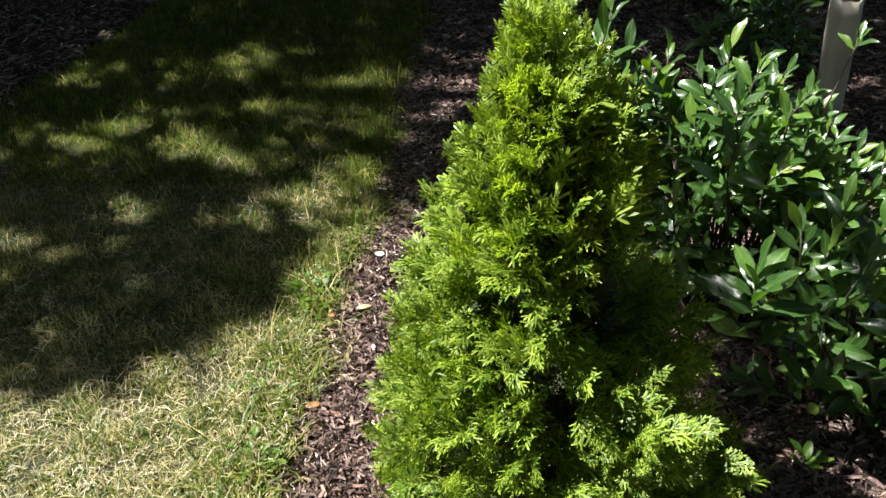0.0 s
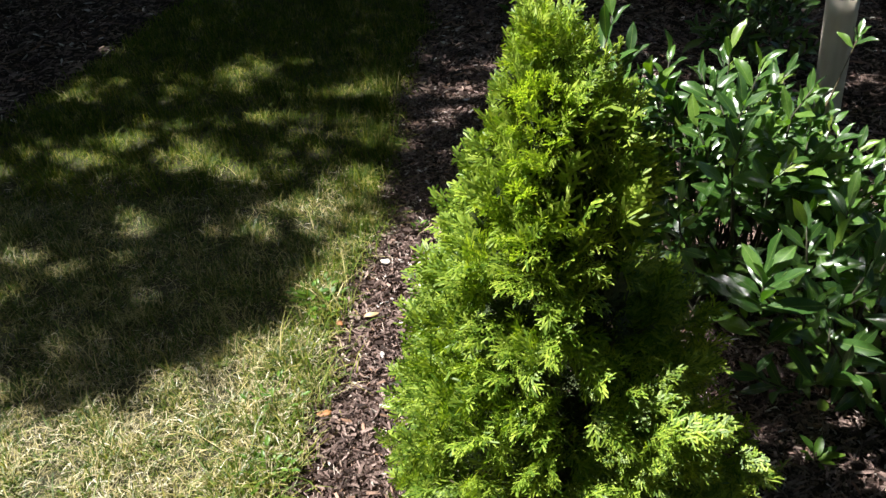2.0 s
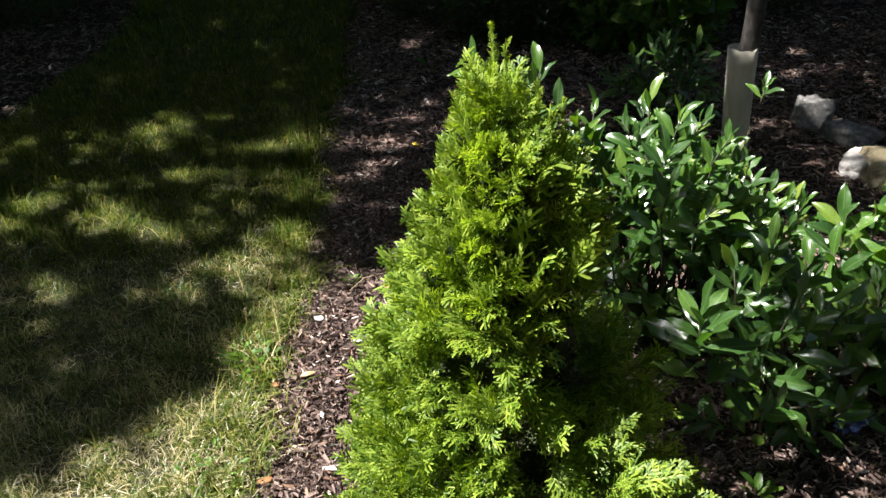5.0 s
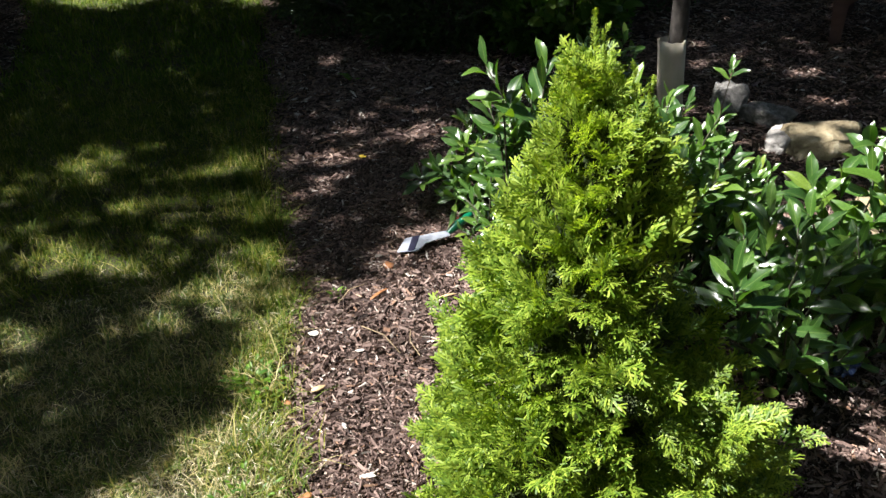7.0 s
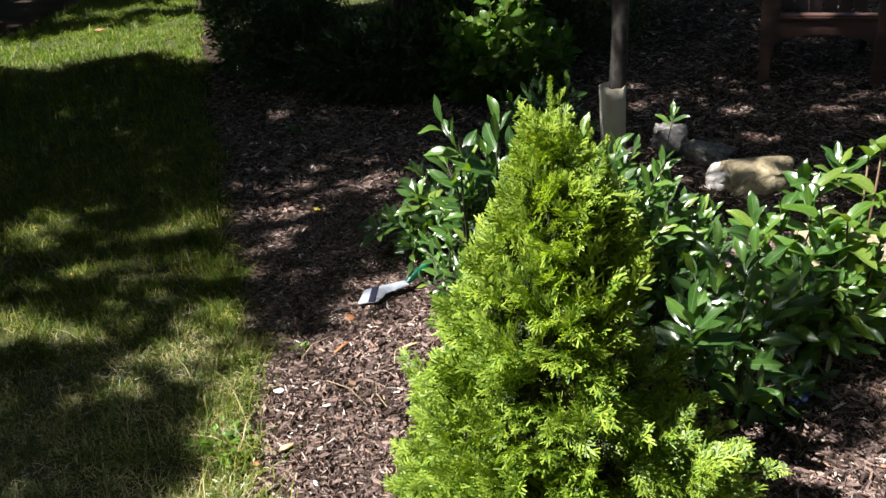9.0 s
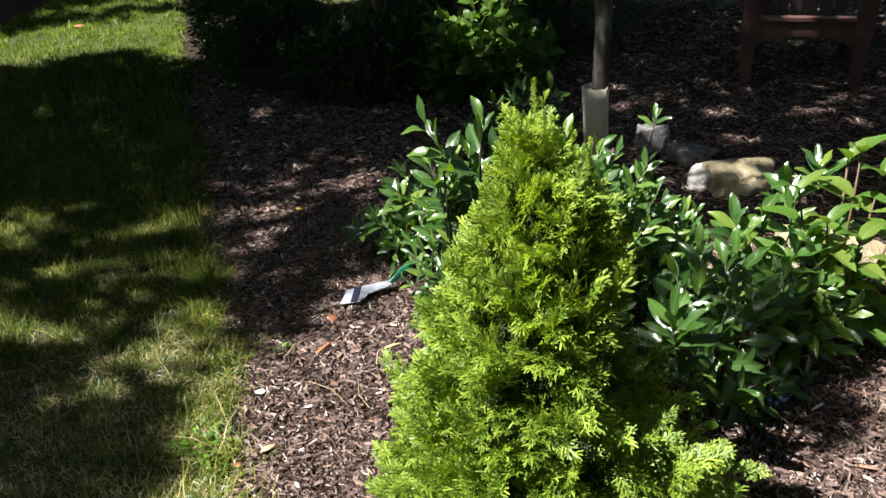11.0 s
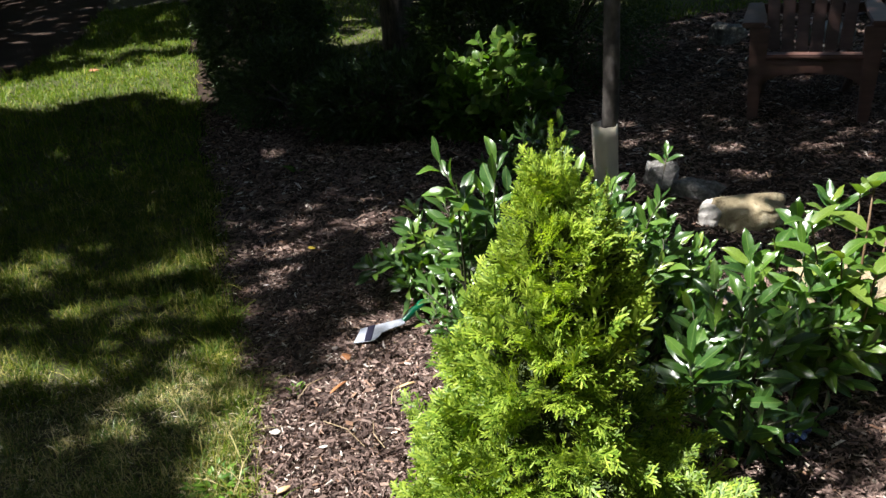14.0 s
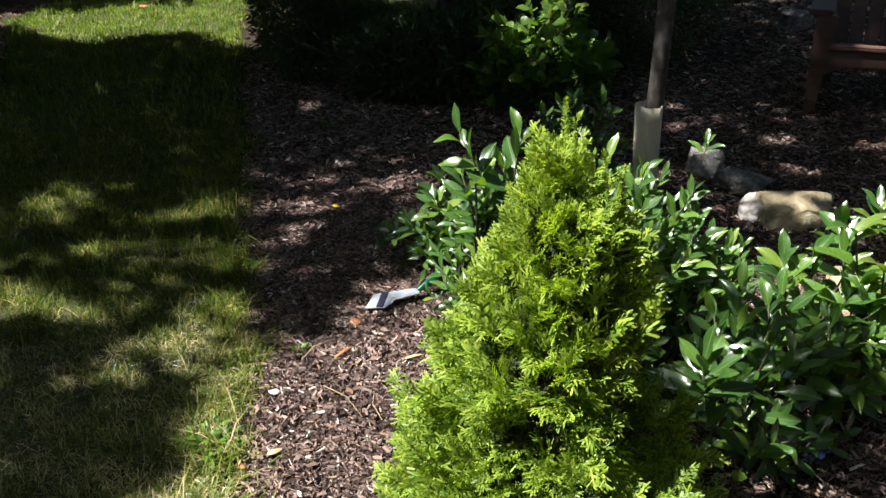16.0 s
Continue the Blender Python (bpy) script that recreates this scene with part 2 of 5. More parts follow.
def mesh_np(name, verts, tris, mat, shade=True):
    """A mesh of triangles from arrays."""
    me = bpy.data.meshes.new(name)
    v, f = np.ascontiguousarray(verts, np.float32), np.ascontiguousarray(tris, np.int32)
    me.vertices.add(len(v))
    me.vertices.foreach_set("co", v.ravel())
    me.loops.add(f.size)
    me.loops.foreach_set("vertex_index", f.ravel())
    me.polygons.add(len(f))
    me.polygons.foreach_set("loop_start", np.arange(0, f.size, 3, dtype=np.int32))
    me.polygons.foreach_set("loop_total", np.full(len(f), 3, np.int32))
    me.polygons.foreach_set("use_smooth", np.full(len(f), shade, bool))
    me.update(calc_edges=True)
    me.materials.append(mat)
    return me


def scatter(template, pos, rot, scale):
    """Copies of a template (verts, tris) as one pair of arrays. rot: (n, 3, 3); scale: (n,) or (n, 3)."""
    tv, tf = template
    scale = np.asarray(scale, float)
    scale = scale[:, None, None] if scale.ndim == 1 else scale[:, None, :]
    v = np.einsum("nij,nkj->nki", rot, tv[None] * scale) + pos[:, None, :]
    f = tf[None] + (np.arange(len(pos)) * len(tv))[:, None, None]
    return v.reshape(-1, 3), f.reshape(-1, 3)


def merge(pairs):
    vs, fs, n = [], [], 0
    for v, f in pairs:
        vs.append(v)
        fs.append(np.asarray(f) + n)
        n += len(v)
    return np.concatenate(vs), np.concatenate(fs)


def frames_from(axis, side):
    """Turns whose y runs along axis and whose z leans to side."""
    y = axis / np.linalg.norm(axis, axis=1, keepdims=True)
    x = np.cross(y, side)
    x /= np.linalg.norm(x, axis=1, keepdims=True) + 1e-9
    return np.stack([x, y, np.cross(x, y)], -1)


def part(name, data, mat=None, parent=None, label=""):
    """Links a bmesh or a mesh as one object under its thing."""
    if isinstance(data, bmesh.types.BMesh):
        me = bpy.data.meshes.new(name)
        data.to_mesh(me)
        data.free()
        data = me
    if mat is not None and not data.materials:
        data.materials.append(mat)
    ob = new(name, data)
    if parent is not None:
        ob.parent = parent
    if label:
        tagged(ob, label)
    return ob


def thing(name, m, label, category, group="", kind=""):
    ob = new(name)
    ob.matrix_world = m
    ob.empty_display_size = 0.1
    return tagged(ob, label, category, group, kind)


def box_bm(cx, cy, cz, sx, sy, sz, bevel=0.004, taper=None):
    bm = bmesh.new()
    bmesh.ops.create_cube(bm, size=1)
    for v in bm.verts:
        k = taper if taper and v.co.z < 0 else 1.0
        v.co = Vector((cx + v.co.x * sx * k, cy + v.co.y * sy * k, cz + v.co.z * sz))
    if bevel:
        bmesh.ops.bevel(bm, geom=bm.edges[:], offset=bevel, segments=2, affect="EDGES")
    return bm


def tube(points, radii, sides=8):
    """A tapered tube along points, as arrays."""
    p, r = np.asarray(points, float), np.asarray(radii, float)
    d = np.gradient(p, axis=0)
    d /= np.linalg.norm(d, axis=1, keepdims=True) + 1e-9
    ref = np.where(np.abs(d[:, 2:3]) > 0.9, [[1.0, 0, 0]], [[0, 0, 1.0]])
    a = np.cross(d, ref)
    a /= np.linalg.norm(a, axis=1, keepdims=True)
    b = np.cross(d, a)
    th = np.arange(sides) * 2 * np.pi / sides
    v = p[:, None] + r[:, None, None] * (np.cos(th)[None, :, None] * a[:, None] + np.sin(th)[None, :, None] * b[:, None])
    f = []
    for i in range(len(p) - 1):
        for j in range(sides):
            k = (j + 1) % sides
            q = [i * sides + j, i * sides + k, (i + 1) * sides + k, (i + 1) * sides + j]
            f += [[q[0], q[1], q[2]], [q[0], q[2], q[3]]]
    e = (len(p) - 1) * sides
    f += [[e, e + j, e + j + 1] for j in range(1, sides - 1)]
    return v.reshape(-1, 3), np.array(f)


def blade_grid(rows, cols, width, fold=0.25, droop=0.25, wave=0.0, power=0.8, round_=2.2, seed=0):
    """A leaf of length 1 along y: pointed outline, folded at the midrib, drooping to its tip."""
    t = 0.5 - 0.5 * np.cos(np.pi * np.linspace(0.06, 0.96, rows))
    t = (t - t[0]) / (t[-1] - t[0])
    w = width * 0.5 * (1 - np.abs(2 * t**power - 1) ** round_) ** (1.76 / round_)
    w[0], w[-1] = width * 0.04, width * 0.02
    s = np.linspace(-1, 1, cols)
    x = w[:, None] * s
    y = np.repeat(t[:, None], cols, 1)
    z = fold * (0.8 * np.abs(x) + 0.2 * x**2 / (0.5 * width)) - droop * (y - 0.25) ** 2 + wave * np.sin(9 * y + seed) * s[None] ** 2 * width
    f = []
    for i in range(rows - 1):
        for j in range(cols - 1):
            a = i * cols + j
            f += [[a, a + 1, a + cols + 1], [a, a + cols + 1, a + cols]]
    return np.stack([x, y, z], -1).reshape(-1, 3), np.array(f)

# ---- ground, mulch and lawns ----


def spaced(lo, hi, step, reach):
    """Even steps between lo and hi, then growing steps out to the horizon."""
    inner = np.arange(lo, hi + step / 2, step)
    grow = step * 1.35 ** np.arange(1, 40)
    out = np.cumsum(grow)
    out = out[out < reach]
    return np.concatenate([(lo - out)[::-1], inner, hi + out])


def sheet(xs, ys, height):
    gx, gy = np.meshgrid(xs, ys)
    v = np.stack([gx, gy, height(gx, gy)], -1).reshape(-1, 3)
    nx = len(xs)
    a = (np.arange(len(ys) - 1)[:, None] * nx + np.arange(nx - 1)[None]).ravel()
    f = np.concatenate([np.stack([a, a + 1, a + nx + 1], 1), np.stack([a, a + nx + 1, a + nx], 1)])
    return v, f


ground = part("ground", mesh_np("ground", *sheet(spaced(-4, 6, 0.08, 900), spaced(0, 14, 0.08, 900), ground_height), M_SOIL))
tagged(ground, "dark brown mulched garden soil", "ground", kind="structure")


def lawn_left(y):
    return -2.34 + 0.16 * np.clip(y - 3, -4, 2) - 0.2 * np.clip(y - 5.5, 0, 2.5) + 0.33 * np.clip(y - 8, 0, 2.6) + 0.03 * np.sin(2.1 * y)


def lawn_right(y):
    return -0.46 + 0.024 * np.sin(3.3 * y) + 0.018 * np.sin(9.1 * y + 1) + 0.014 * np.sin(23 * y)


def in_lawn(x, y):
    return (x > lawn_left(y)) & (x < lawn_right(y))


def turf_height(x, y):
    return ground_height(x, y) + 0.016 + 0.006 * np.sin(5 * x + 2 * y) * np.sin(4 * y)


ly = np.arange(-6, 18, 0.1)
u = np.linspace(0, 1, 24)
gx = lawn_left(ly)[:, None] * (1 - u) + lawn_right(ly)[:, None] * u
gy = np.repeat(ly[:, None], 24, 1)
edge_drop = np.where((u < 0.01) | (u > 0.99), -0.03, 0.0)[None]
lv = np.stack([gx, gy, turf_height(gx, gy) + edge_drop], -1).reshape(-1, 3)
a = (np.arange(len(ly) - 1)[:, None] * 24 + np.arange(23)[None]).ravel()
lf = np.concatenate([np.stack([a, a + 1, a + 25], 1), np.stack([a, a + 25, a + 24], 1)])
lawn = part("lawn", mesh_np("lawn", lv, lf, M_TURF))
tagged(lawn, "strip of turf with a straight mulched edge", "lawn", kind="structure")
far_lawn = part("far_lawn", mesh_np("far_lawn", *sheet(np.linspace(0.1, 12, 60), np.linspace(6.9, 18, 50), lambda x, y: turf_height(x, y) - 0.03 * (y < 7)), M_TURF))
tagged(far_lawn, "turf beyond the mulched sitting place", "lawn", kind="structure")


def grass(pos, height, lean, width):
    """Curved blades of three triangles each."""
    n = len(pos)
    th = rng.uniform(0, 2 * np.pi, n)
    d = np.stack([np.cos(th), np.sin(th), np.zeros(n)], -1)
    s = np.stack([-np.sin(th), np.cos(th), np.zeros(n)], -1)
    lean = (lean * np.abs(rng.normal(0.8, 0.5, n)))[:, None]
    h, w = height[:, None], (width * rng.uniform(0.7, 1.3, n))[:, None]
    up = np.array([0, 0, 1.0])
    mid = pos + up * h * 0.52 + d * h * lean * 0.44
    tip = pos + up * h * (1 - 0.3 * np.clip(lean, 0, 2.0)) + d * h * lean
    v = np.stack([pos - s * w, pos + s * w, mid - s * w * 0.8, mid + s * w * 0.8, tip], 1)
    f = np.array([[0, 1, 3], [0, 3, 2], [2, 3, 4]])
    return v.reshape(-1, 3), (f[None] + (np.arange(n) * 5)[:, None, None]).reshape(-1, 3)


def grass_field(name, x0, x1, y0, y1, per_m2, tall, wide, mat, label, keep):
    n = int((x1 - x0) * (y1 - y0) * per_m2)
    x, y = rng.uniform(x0, x1, n), rng.uniform(y0, y1, n)
    tuft = np.array([noise.noise(Vector((px * 9, py * 9, 0))) for px, py in zip(x, y)])
    k = keep(x + 0.04 * rng.normal(size=n), y) & (tuft > rng.uniform(-1.6, 0.08, n))
    x, y, tuft = x[k], y[k], tuft[k]
    pos = np.stack([x, y, turf_height(x, y) - 0.008], -1)
    h = tall * rng.lognormal(-0.25, 0.38, len(x)) * (1 + 0.8 * tuft)
    flat = rng.random(len(x)) < 0.22
    v, f = grass(pos, np.where(flat, h * 0.8, h), np.where(flat, 2.4, 0.8), wide)
    ob = part(name, mesh_np(name, v, f, mat))
    return tagged(ob, label, "grass", kind="stuff")


grass_field("grass", -2.6, -0.3, 0.6, 2.4, 35000, 0.034, 0.0015, M_GRASS, "short dry lawn grass, straw among green blades", in_lawn)
grass_field("grass", -2.6, -0.3, 2.4, 4.8, 18000, 0.045, 0.0016, M_GRASS_MID, "lawn grass, thin and partly dry", in_lawn)
grass_field("grass", -3.0, -0.2, 4.8, 13.0, 4200, 0.055, 0.0033, M_GRASS_FAR, "lush green lawn grass", in_lawn)
grass_field("grass", 0.1, 2.2, 7.0, 12.0, 1200, 0.06, 0.004, M_GRASS_FAR, "lush green grass behind the shrubs", lambda x, y: x > 0.1)
grass_field("grass", 3.2, 7.5, 6.9, 10.0, 1200, 0.06, 0.004, M_GRASS_FAR, "lush green grass behind the sitting place", lambda x, y: x > 0.1)

grass_field("grass", -2.9, -0.3, -5.0, 0.6, 2600, 0.045, 0.0036, M_GRASS, "short dry lawn grass behind the viewpoint", in_lawn)
grass_field("grass", -0.6, -0.36, 0.8, 3.6, 15000, 0.06, 0.0014, M_GRASS_MID, "longer grass hanging over the edge of the lawn", lambda x, y: (x > lawn_right(y) - 0.1) & (x < lawn_right(y) + 0.012))


def thatch(x0, x1, y0, y1, per_m2):
    """Dead blades lying between the living ones."""
    n = int((x1 - x0) * (y1 - y0) * per_m2)
    x, y = rng.uniform(x0, x1, n), rng.uniform(y0, y1, n)
    bare = np.array([noise.noise(Vector((px * 5.0, py * 5.0, 4.0))) for px, py in zip(x, y)])
    k = in_lawn(x + 0.03 * rng.normal(size=n), y) & (bare > rng.uniform(-0.6, 0.5, n))
    x, y = x[k], y[k]
    n = len(x)
    th = rng.uniform(0, 2 * np.pi, n)
    axis = np.stack([np.cos(th), np.sin(th), rng.normal(0.12, 0.16, n)], -1)
    rot = frames_from(axis, np.tile([0, 0, 1.0], (n, 1)) + rng.normal(0, 0.3, (n, 3)))
    blade = (np.array([[-0.024, 0, 0], [0.024, 0, 0], [0.012, 1.0, 0.03], [-0.02, 0.55, 0.1], [0.028, 0.55, 0.1]]), np.array([[0, 1, 4], [0, 4, 3], [3, 4, 2]]))
    pos = np.stack([x, y, turf_height(x, y) + rng.uniform(0.0, 0.014, n)], -1)
    ob = part("thatch", mesh_np("thatch", *scatter(blade, pos, rot, rng.uniform(0.015, 0.042, n)), M_THATCH))
    return tagged(ob, "dead pale grass lying in the lawn", "thatch", kind="stuff")


thatch(-2.6, -0.3, 0.6, 1.6, 19000)
thatch(-2.6, -0.3, 1.6, 2.6, 6000)


def chip_template(seed):
    """A split shard: two sloping faces along a ridge, with uneven ends."""
    r = np.random.default_rng(seed)
    ridge = r.uniform(-0.35, 0.35)
    v = np.array([[-0.5, -0.5, -0.5], [0.5, -0.5, -0.5], [ridge, -0.46, 0.5], [-0.5, 0.5, -0.5], [0.5, 0.5, -0.5], [ridge, 0.46, 0.5]])
    v[3:, 0] *= r.uniform(0.3, 1.0)
    v += r.normal(0, 0.09, v.shape)
    return v, np.array([[0, 2, 5], [0, 5, 3], [2, 1, 4], [2, 4, 5]])


CHIPS = [chip_template(s) for s in range(6)]


def chips(name, x0, x1, y0, y1, per_m2, size, keep):
    n = int((x1 - x0) * (y1 - y0) * per_m2)
    x, y = rng.uniform(x0, x1, n), rng.uniform(y0, y1, n)
    k = keep(x, y)
    x, y = x[k], y[k]
    n = len(x)
    long_ = size * np.minimum(rng.lognormal(0, 0.6, n), 2.5)
    sc = np.stack([long_ * rng.uniform(0.08, 0.34, n), long_, 0.002 + 0.09 * long_], -1)
    yaw, tilt, roll = rng.uniform(0, 2 * np.pi, n), rng.normal(0, 0.28, n), rng.normal(0, 0.35, n)
    axis = np.stack([np.cos(yaw) * np.cos(tilt), np.sin(yaw) * np.cos(tilt), np.sin(tilt)], -1)
    up = np.stack([rng.normal(0, 0.3, n), rng.normal(0, 0.3, n), np.ones(n)], -1)
    rot = frames_from(axis, up)
    pos = np.stack([x, y, ground_height(x, y) + rng.uniform(0.0, 0.014, n)], -1)
    kind = rng.integers(0, len(CHIPS), n)
    pairs = [scatter(CHIPS[i], pos[kind == i], rot[kind == i], sc[kind == i]) for i in range(len(CHIPS))]
    ob = part(name, mesh_np(name, *merge(pairs), M_CHIP, False))
    return tagged(ob, "shredded brown bark mulch, weathered pale on top", "mulch", kind="stuff")


def off_lawn(x, y):
    return ~in_lawn(x - 0.02, y)


chips("bark_mulch", -0.5, 0.75, 0.9, 3.3, 29000, 0.014, off_lawn)
chips("bark_mulch", 0.75, 2.2, 0.8, 2.2, 18000, 0.0155, off_lawn)
chips("bark_mulch", -0.5, 0.9, 3.3, 6.2, 7000, 0.026, off_lawn)
chips("bark_mulch", 0.9, 4.0, 2.2, 4.7, 4800, 0.023, off_lawn)
chips("bark_mulch", 0.9, 4.2, 4.7, 6.9, 1800, 0.034, off_lawn)
chips("bark_mulch", 4.2, 6.5, 3.2, 7.0, 1200, 0.06, off_lawn)
chips("bark_mulch", -4.2, -1.8, 2.6, 9.0, 1800, 0.03, off_lawn)
chips("bark_mulch", -0.5, 4.2, -3.5, 0.9, 700, 0.045, off_lawn)
chips("bark_mulch", 2.2, 4.8, 0.8, 3.2, 900, 0.05, lambda x, y: off_lawn(x, y) & ((x > 4.0) | (y < 2.2)))
chips("bark_mulch", -4.8, -1.9, -3.5, 2.6, 500, 0.045, off_lawn)

# ---- the arborvitae ----


def spray_template(seed, wide=(30, 50)):
    """A flat, forked fan of scale-leaf fingers, length 1 along y."""
    r = np.random.default_rng(seed)
    segs = [(np.array((0.0, 0.0)), 0.0, 1.0, 0.06, 0.0)]
    for i in range(4):
        for sgn in (1, -1):
            if r.random() < 0.14:
                continue
            ang = sgn * radians(r.uniform(*wide))
            ln = (0.6 - 0.09 * i) * r.uniform(0.8, 1.15)
            base = np.array((0.0, 0.06 + 0.19 * i + 0.09 * (sgn > 0) + r.uniform(-0.03, 0.03)))
            tilt = r.normal(0, 0.28)
            segs.append((base, ang, ln, 0.06, tilt))
            turn = r.choice([-1, 1])
            for q in (0.3, 0.52, 0.72)[: 3 if ln > 0.46 else 2]:
                b2 = base + np.array((np.sin(ang), np.cos(ang))) * ln * q
                segs.append((b2, ang + turn * radians(r.uniform(30, 50)), (0.3 - 0.16 * q) * r.uniform(0.8, 1.2), 0.056, tilt + r.normal(0, 0.2)))
                turn = -turn
    vs, fs = [], []
    for b, ang, ln, w, tilt in segs:
        d, s = np.array([np.sin(ang), np.cos(ang)]), np.array([np.cos(ang), -np.sin(ang)])
        o = len(vs)
        for t, k in ((0, 0.85), (0.88, 1.0)):
            c = b + d * ln * t
            for q in (-1, 1):
                p = c + s * w * 0.5 * k * q
                vs.append((p[0], p[1], -0.16 * (c @ c) + tilt * ln * t))
        c = b + d * ln
        vs.append((c[0], c[1], -0.16 * (c @ c) + tilt * ln - 0.02))
        fs += [[o, o + 1, o + 3], [o, o + 3, o + 2], [o + 2, o + 3, o + 4]]
    return np.array(vs), np.array(fs)


ARB = np.array([0.135, 0.97])


def arb_axis(z):
    return np.array([0.012 * z - 0.012 * z * z, -0.055 * z, z])


def arb_radius(z, th):
    """The outline: a cone with a full skirt, fuller on the sunny side and with a low arm to the other."""
    r = np.interp(z, [0.0, 0.12, 0.3, 0.45, 0.58, 0.7, 0.8, 0.9, 1.0, 1.06, 1.1, 1.16],
                  [0.22, 0.275, 0.288, 0.27, 0.24, 0.204, 0.17, 0.128, 0.08, 0.05, 0.028, 0.005])
    r = r + 0.022 * smooth(np.cos(th - radians(178)), 0.2, 1.0) * (1 - smooth(z, 0.5, 0.72))
    r = r + 0.015 * smooth(np.cos(th), 0.3, 1.0) * smooth(z, 0.75, 0.9) * (1 - smooth(z, 1.0, 1.1))
    return r + 0.05 * smooth(np.cos(th - radians(-40)), 0.62, 1.0) * np.exp(-((z - 0.36) / 0.15) ** 2)


arb = thing("arborvitae", pose(ARB[0], ARB[1], 0.03), "young bright green arborvitae with a dense conical crown, growing in mulch", "conifer")
part("trunk", mesh_np("trunk", *tube([(0, 0, -0.05), arb_axis(0.3), arb_axis(0.6), arb_axis(0.9)], [0.022, 0.017, 0.009, 0.003], 8), M_BARK), None, arb)
sprays = [spray_template(s) for s in range(9)] + [spray_template(s, (13, 26)) for s in range(20, 25)]
fan_pos, fan_axis, fan_side, fan_len, fan_slim, limb = [], [], [], [], [], []
for i in range(120):
    z, th = 0.06 + 0.98 * (i / 120) ** 1.1, i * 2.39996
    out = np.array([np.cos(th), np.sin(th), 0])
    tip = out * max(arb_radius(z, th) - 0.1, 0.01) + arb_axis(z)
    root = arb_axis(max(z - 0.1 - 0.5 * arb_radius(z, th), 0.02))
    limb.append(tube([root, root * 0.45 + tip * 0.55 - np.array([0, 0, 0.02]), tip], [0.004, 0.003, 0.0012], 5))


def fan(at, way, side, length, slim=False):
    fan_pos.append(at)
    fan_axis.append(way)
    fan_side.append(side)
    fan_len.append(length)
    fan_slim.append(slim)


def plume(foot, way, face, length, size, pairs=2):
    """One branchlet: fans set in pairs along it and one at its end, all nearly in one plane."""
    way = way / np.linalg.norm(way)
    across = np.cross(way, face)
    across /= np.linalg.norm(across) + 1e-9
    face = np.cross(across, way)
    for k in range(pairs):
        q = 0.12 + 0.62 * k / pairs
        for sgn in (1, -1):
            if rng.random() < 0.1:
                continue
            ang = radians(rng.uniform(28, 52))
            fan(foot + way * length * (q + 0.06 * (sgn > 0)), way * math.cos(ang) + across * sgn * math.sin(ang) + rng.normal(0, 0.24, 3),
                face + rng.normal(0, 0.42, 3), size * rng.uniform(0.75, 1.1) * (1 - 0.1 * k))
    fan(foot + way * length * 0.6, way + rng.normal(0, 0.1, 3), face + rng.normal(0, 0.25, 3), size)


UP = np.array([0, 0, 1.0])
made = 0
while made < 1150:
    z, th = 1.1 * rng.random(), rng.uniform(0, 2 * np.pi)
    r0 = arb_radius(z, th)
    if rng.random() * 0.3 > r0 + 0.05:
        continue
    out = np.array([np.cos(th), np.sin(th), 0])
    lump = noise.noise(Vector((out[0] * r0 * 13, out[1] * r0 * 13, z * 10)))
    hollow = smooth(np.cos(th - radians(-22)), 0.5, 0.9) * smooth(z, 0.58, 0.66) * (1 - smooth(z, 0.78, 0.9))
    if lump < rng.uniform(-0.5, 0.2) + 0.7 * hollow:
        continue
    top = smooth(z, 0.78, 1.04)
    deep = abs(rng.normal(0, 0.09)) if made % 5 else rng.uniform(0.2, 0.6)
    if made % 7 == 3 and z < 0.85:                                     # tips that stand out of the outline
        deep = -0.1
    length = rng.uniform(0.07, 0.11) * (1 - 0.25 * top)
    lift = rng.uniform(0.25, 1.0) + 1.1 * top
    way = out + UP * lift + rng.normal(0, 0.28, 3) * (1 - 0.5 * top)
    reach_out = length * 1.1 / math.sqrt(1 + lift * lift)
    rad = max(r0 * (1 - deep - 0.3 * hollow) + 0.035 * lump - reach_out, 0.0)
    face = (out * 0.3 + np.array([-0.3, -0.55, 0.75])) * (1 - top) + np.array([-0.55, -0.5, 0.6]) * top + rng.normal(0, 0.36, 3)
    plume(out * rad + arb_axis(z) - UP * 0.03, way, face, length, rng.uniform(0.043, 0.06) * (1 - 0.25 * top))
    made += 1
for k in range(115):                                       # the arm that stands out towards the shaded side, its fans hanging at the end
    low = k % 3 == 0
    c = np.array([0.16, -0.21, 0.35] if low else [0.115, -0.215, 0.46]) + np.clip(rng.normal(0, 1, 3), -1.6, 1.6) * np.array([0.06, 0.035, 0.08])
    plume(c, np.array([0.5, -0.35, -0.15] if low else [0.7, -0.35, 0.42]) + rng.normal(0, 0.3, 3), np.array([-0.4, -0.35, 0.8]) + rng.normal(0, 0.35, 3), rng.uniform(0.06, 0.09), rng.uniform(0.035, 0.05))
for k in range(150):                                      # upright tips round the leader
    a2, q = k * 2.39996, math.sqrt((k + 0.5) / 150)
    c = arb_axis(1.0 - 0.19 * q + rng.normal(0, 0.022)) + np.array([math.cos(a2), math.sin(a2), 0]) * 0.115 * q + np.array([0.012 * q, 0, 0])
    fan(c, np.array([0.3 * q * math.cos(a2), 0.3 * q * math.sin(a2), 1.0]) + rng.normal(0, 0.13, 3), np.array([-0.6, -0.6, 0.1]) + rng.normal(0, 0.5, 3), rng.uniform(0.05, 0.085), True)
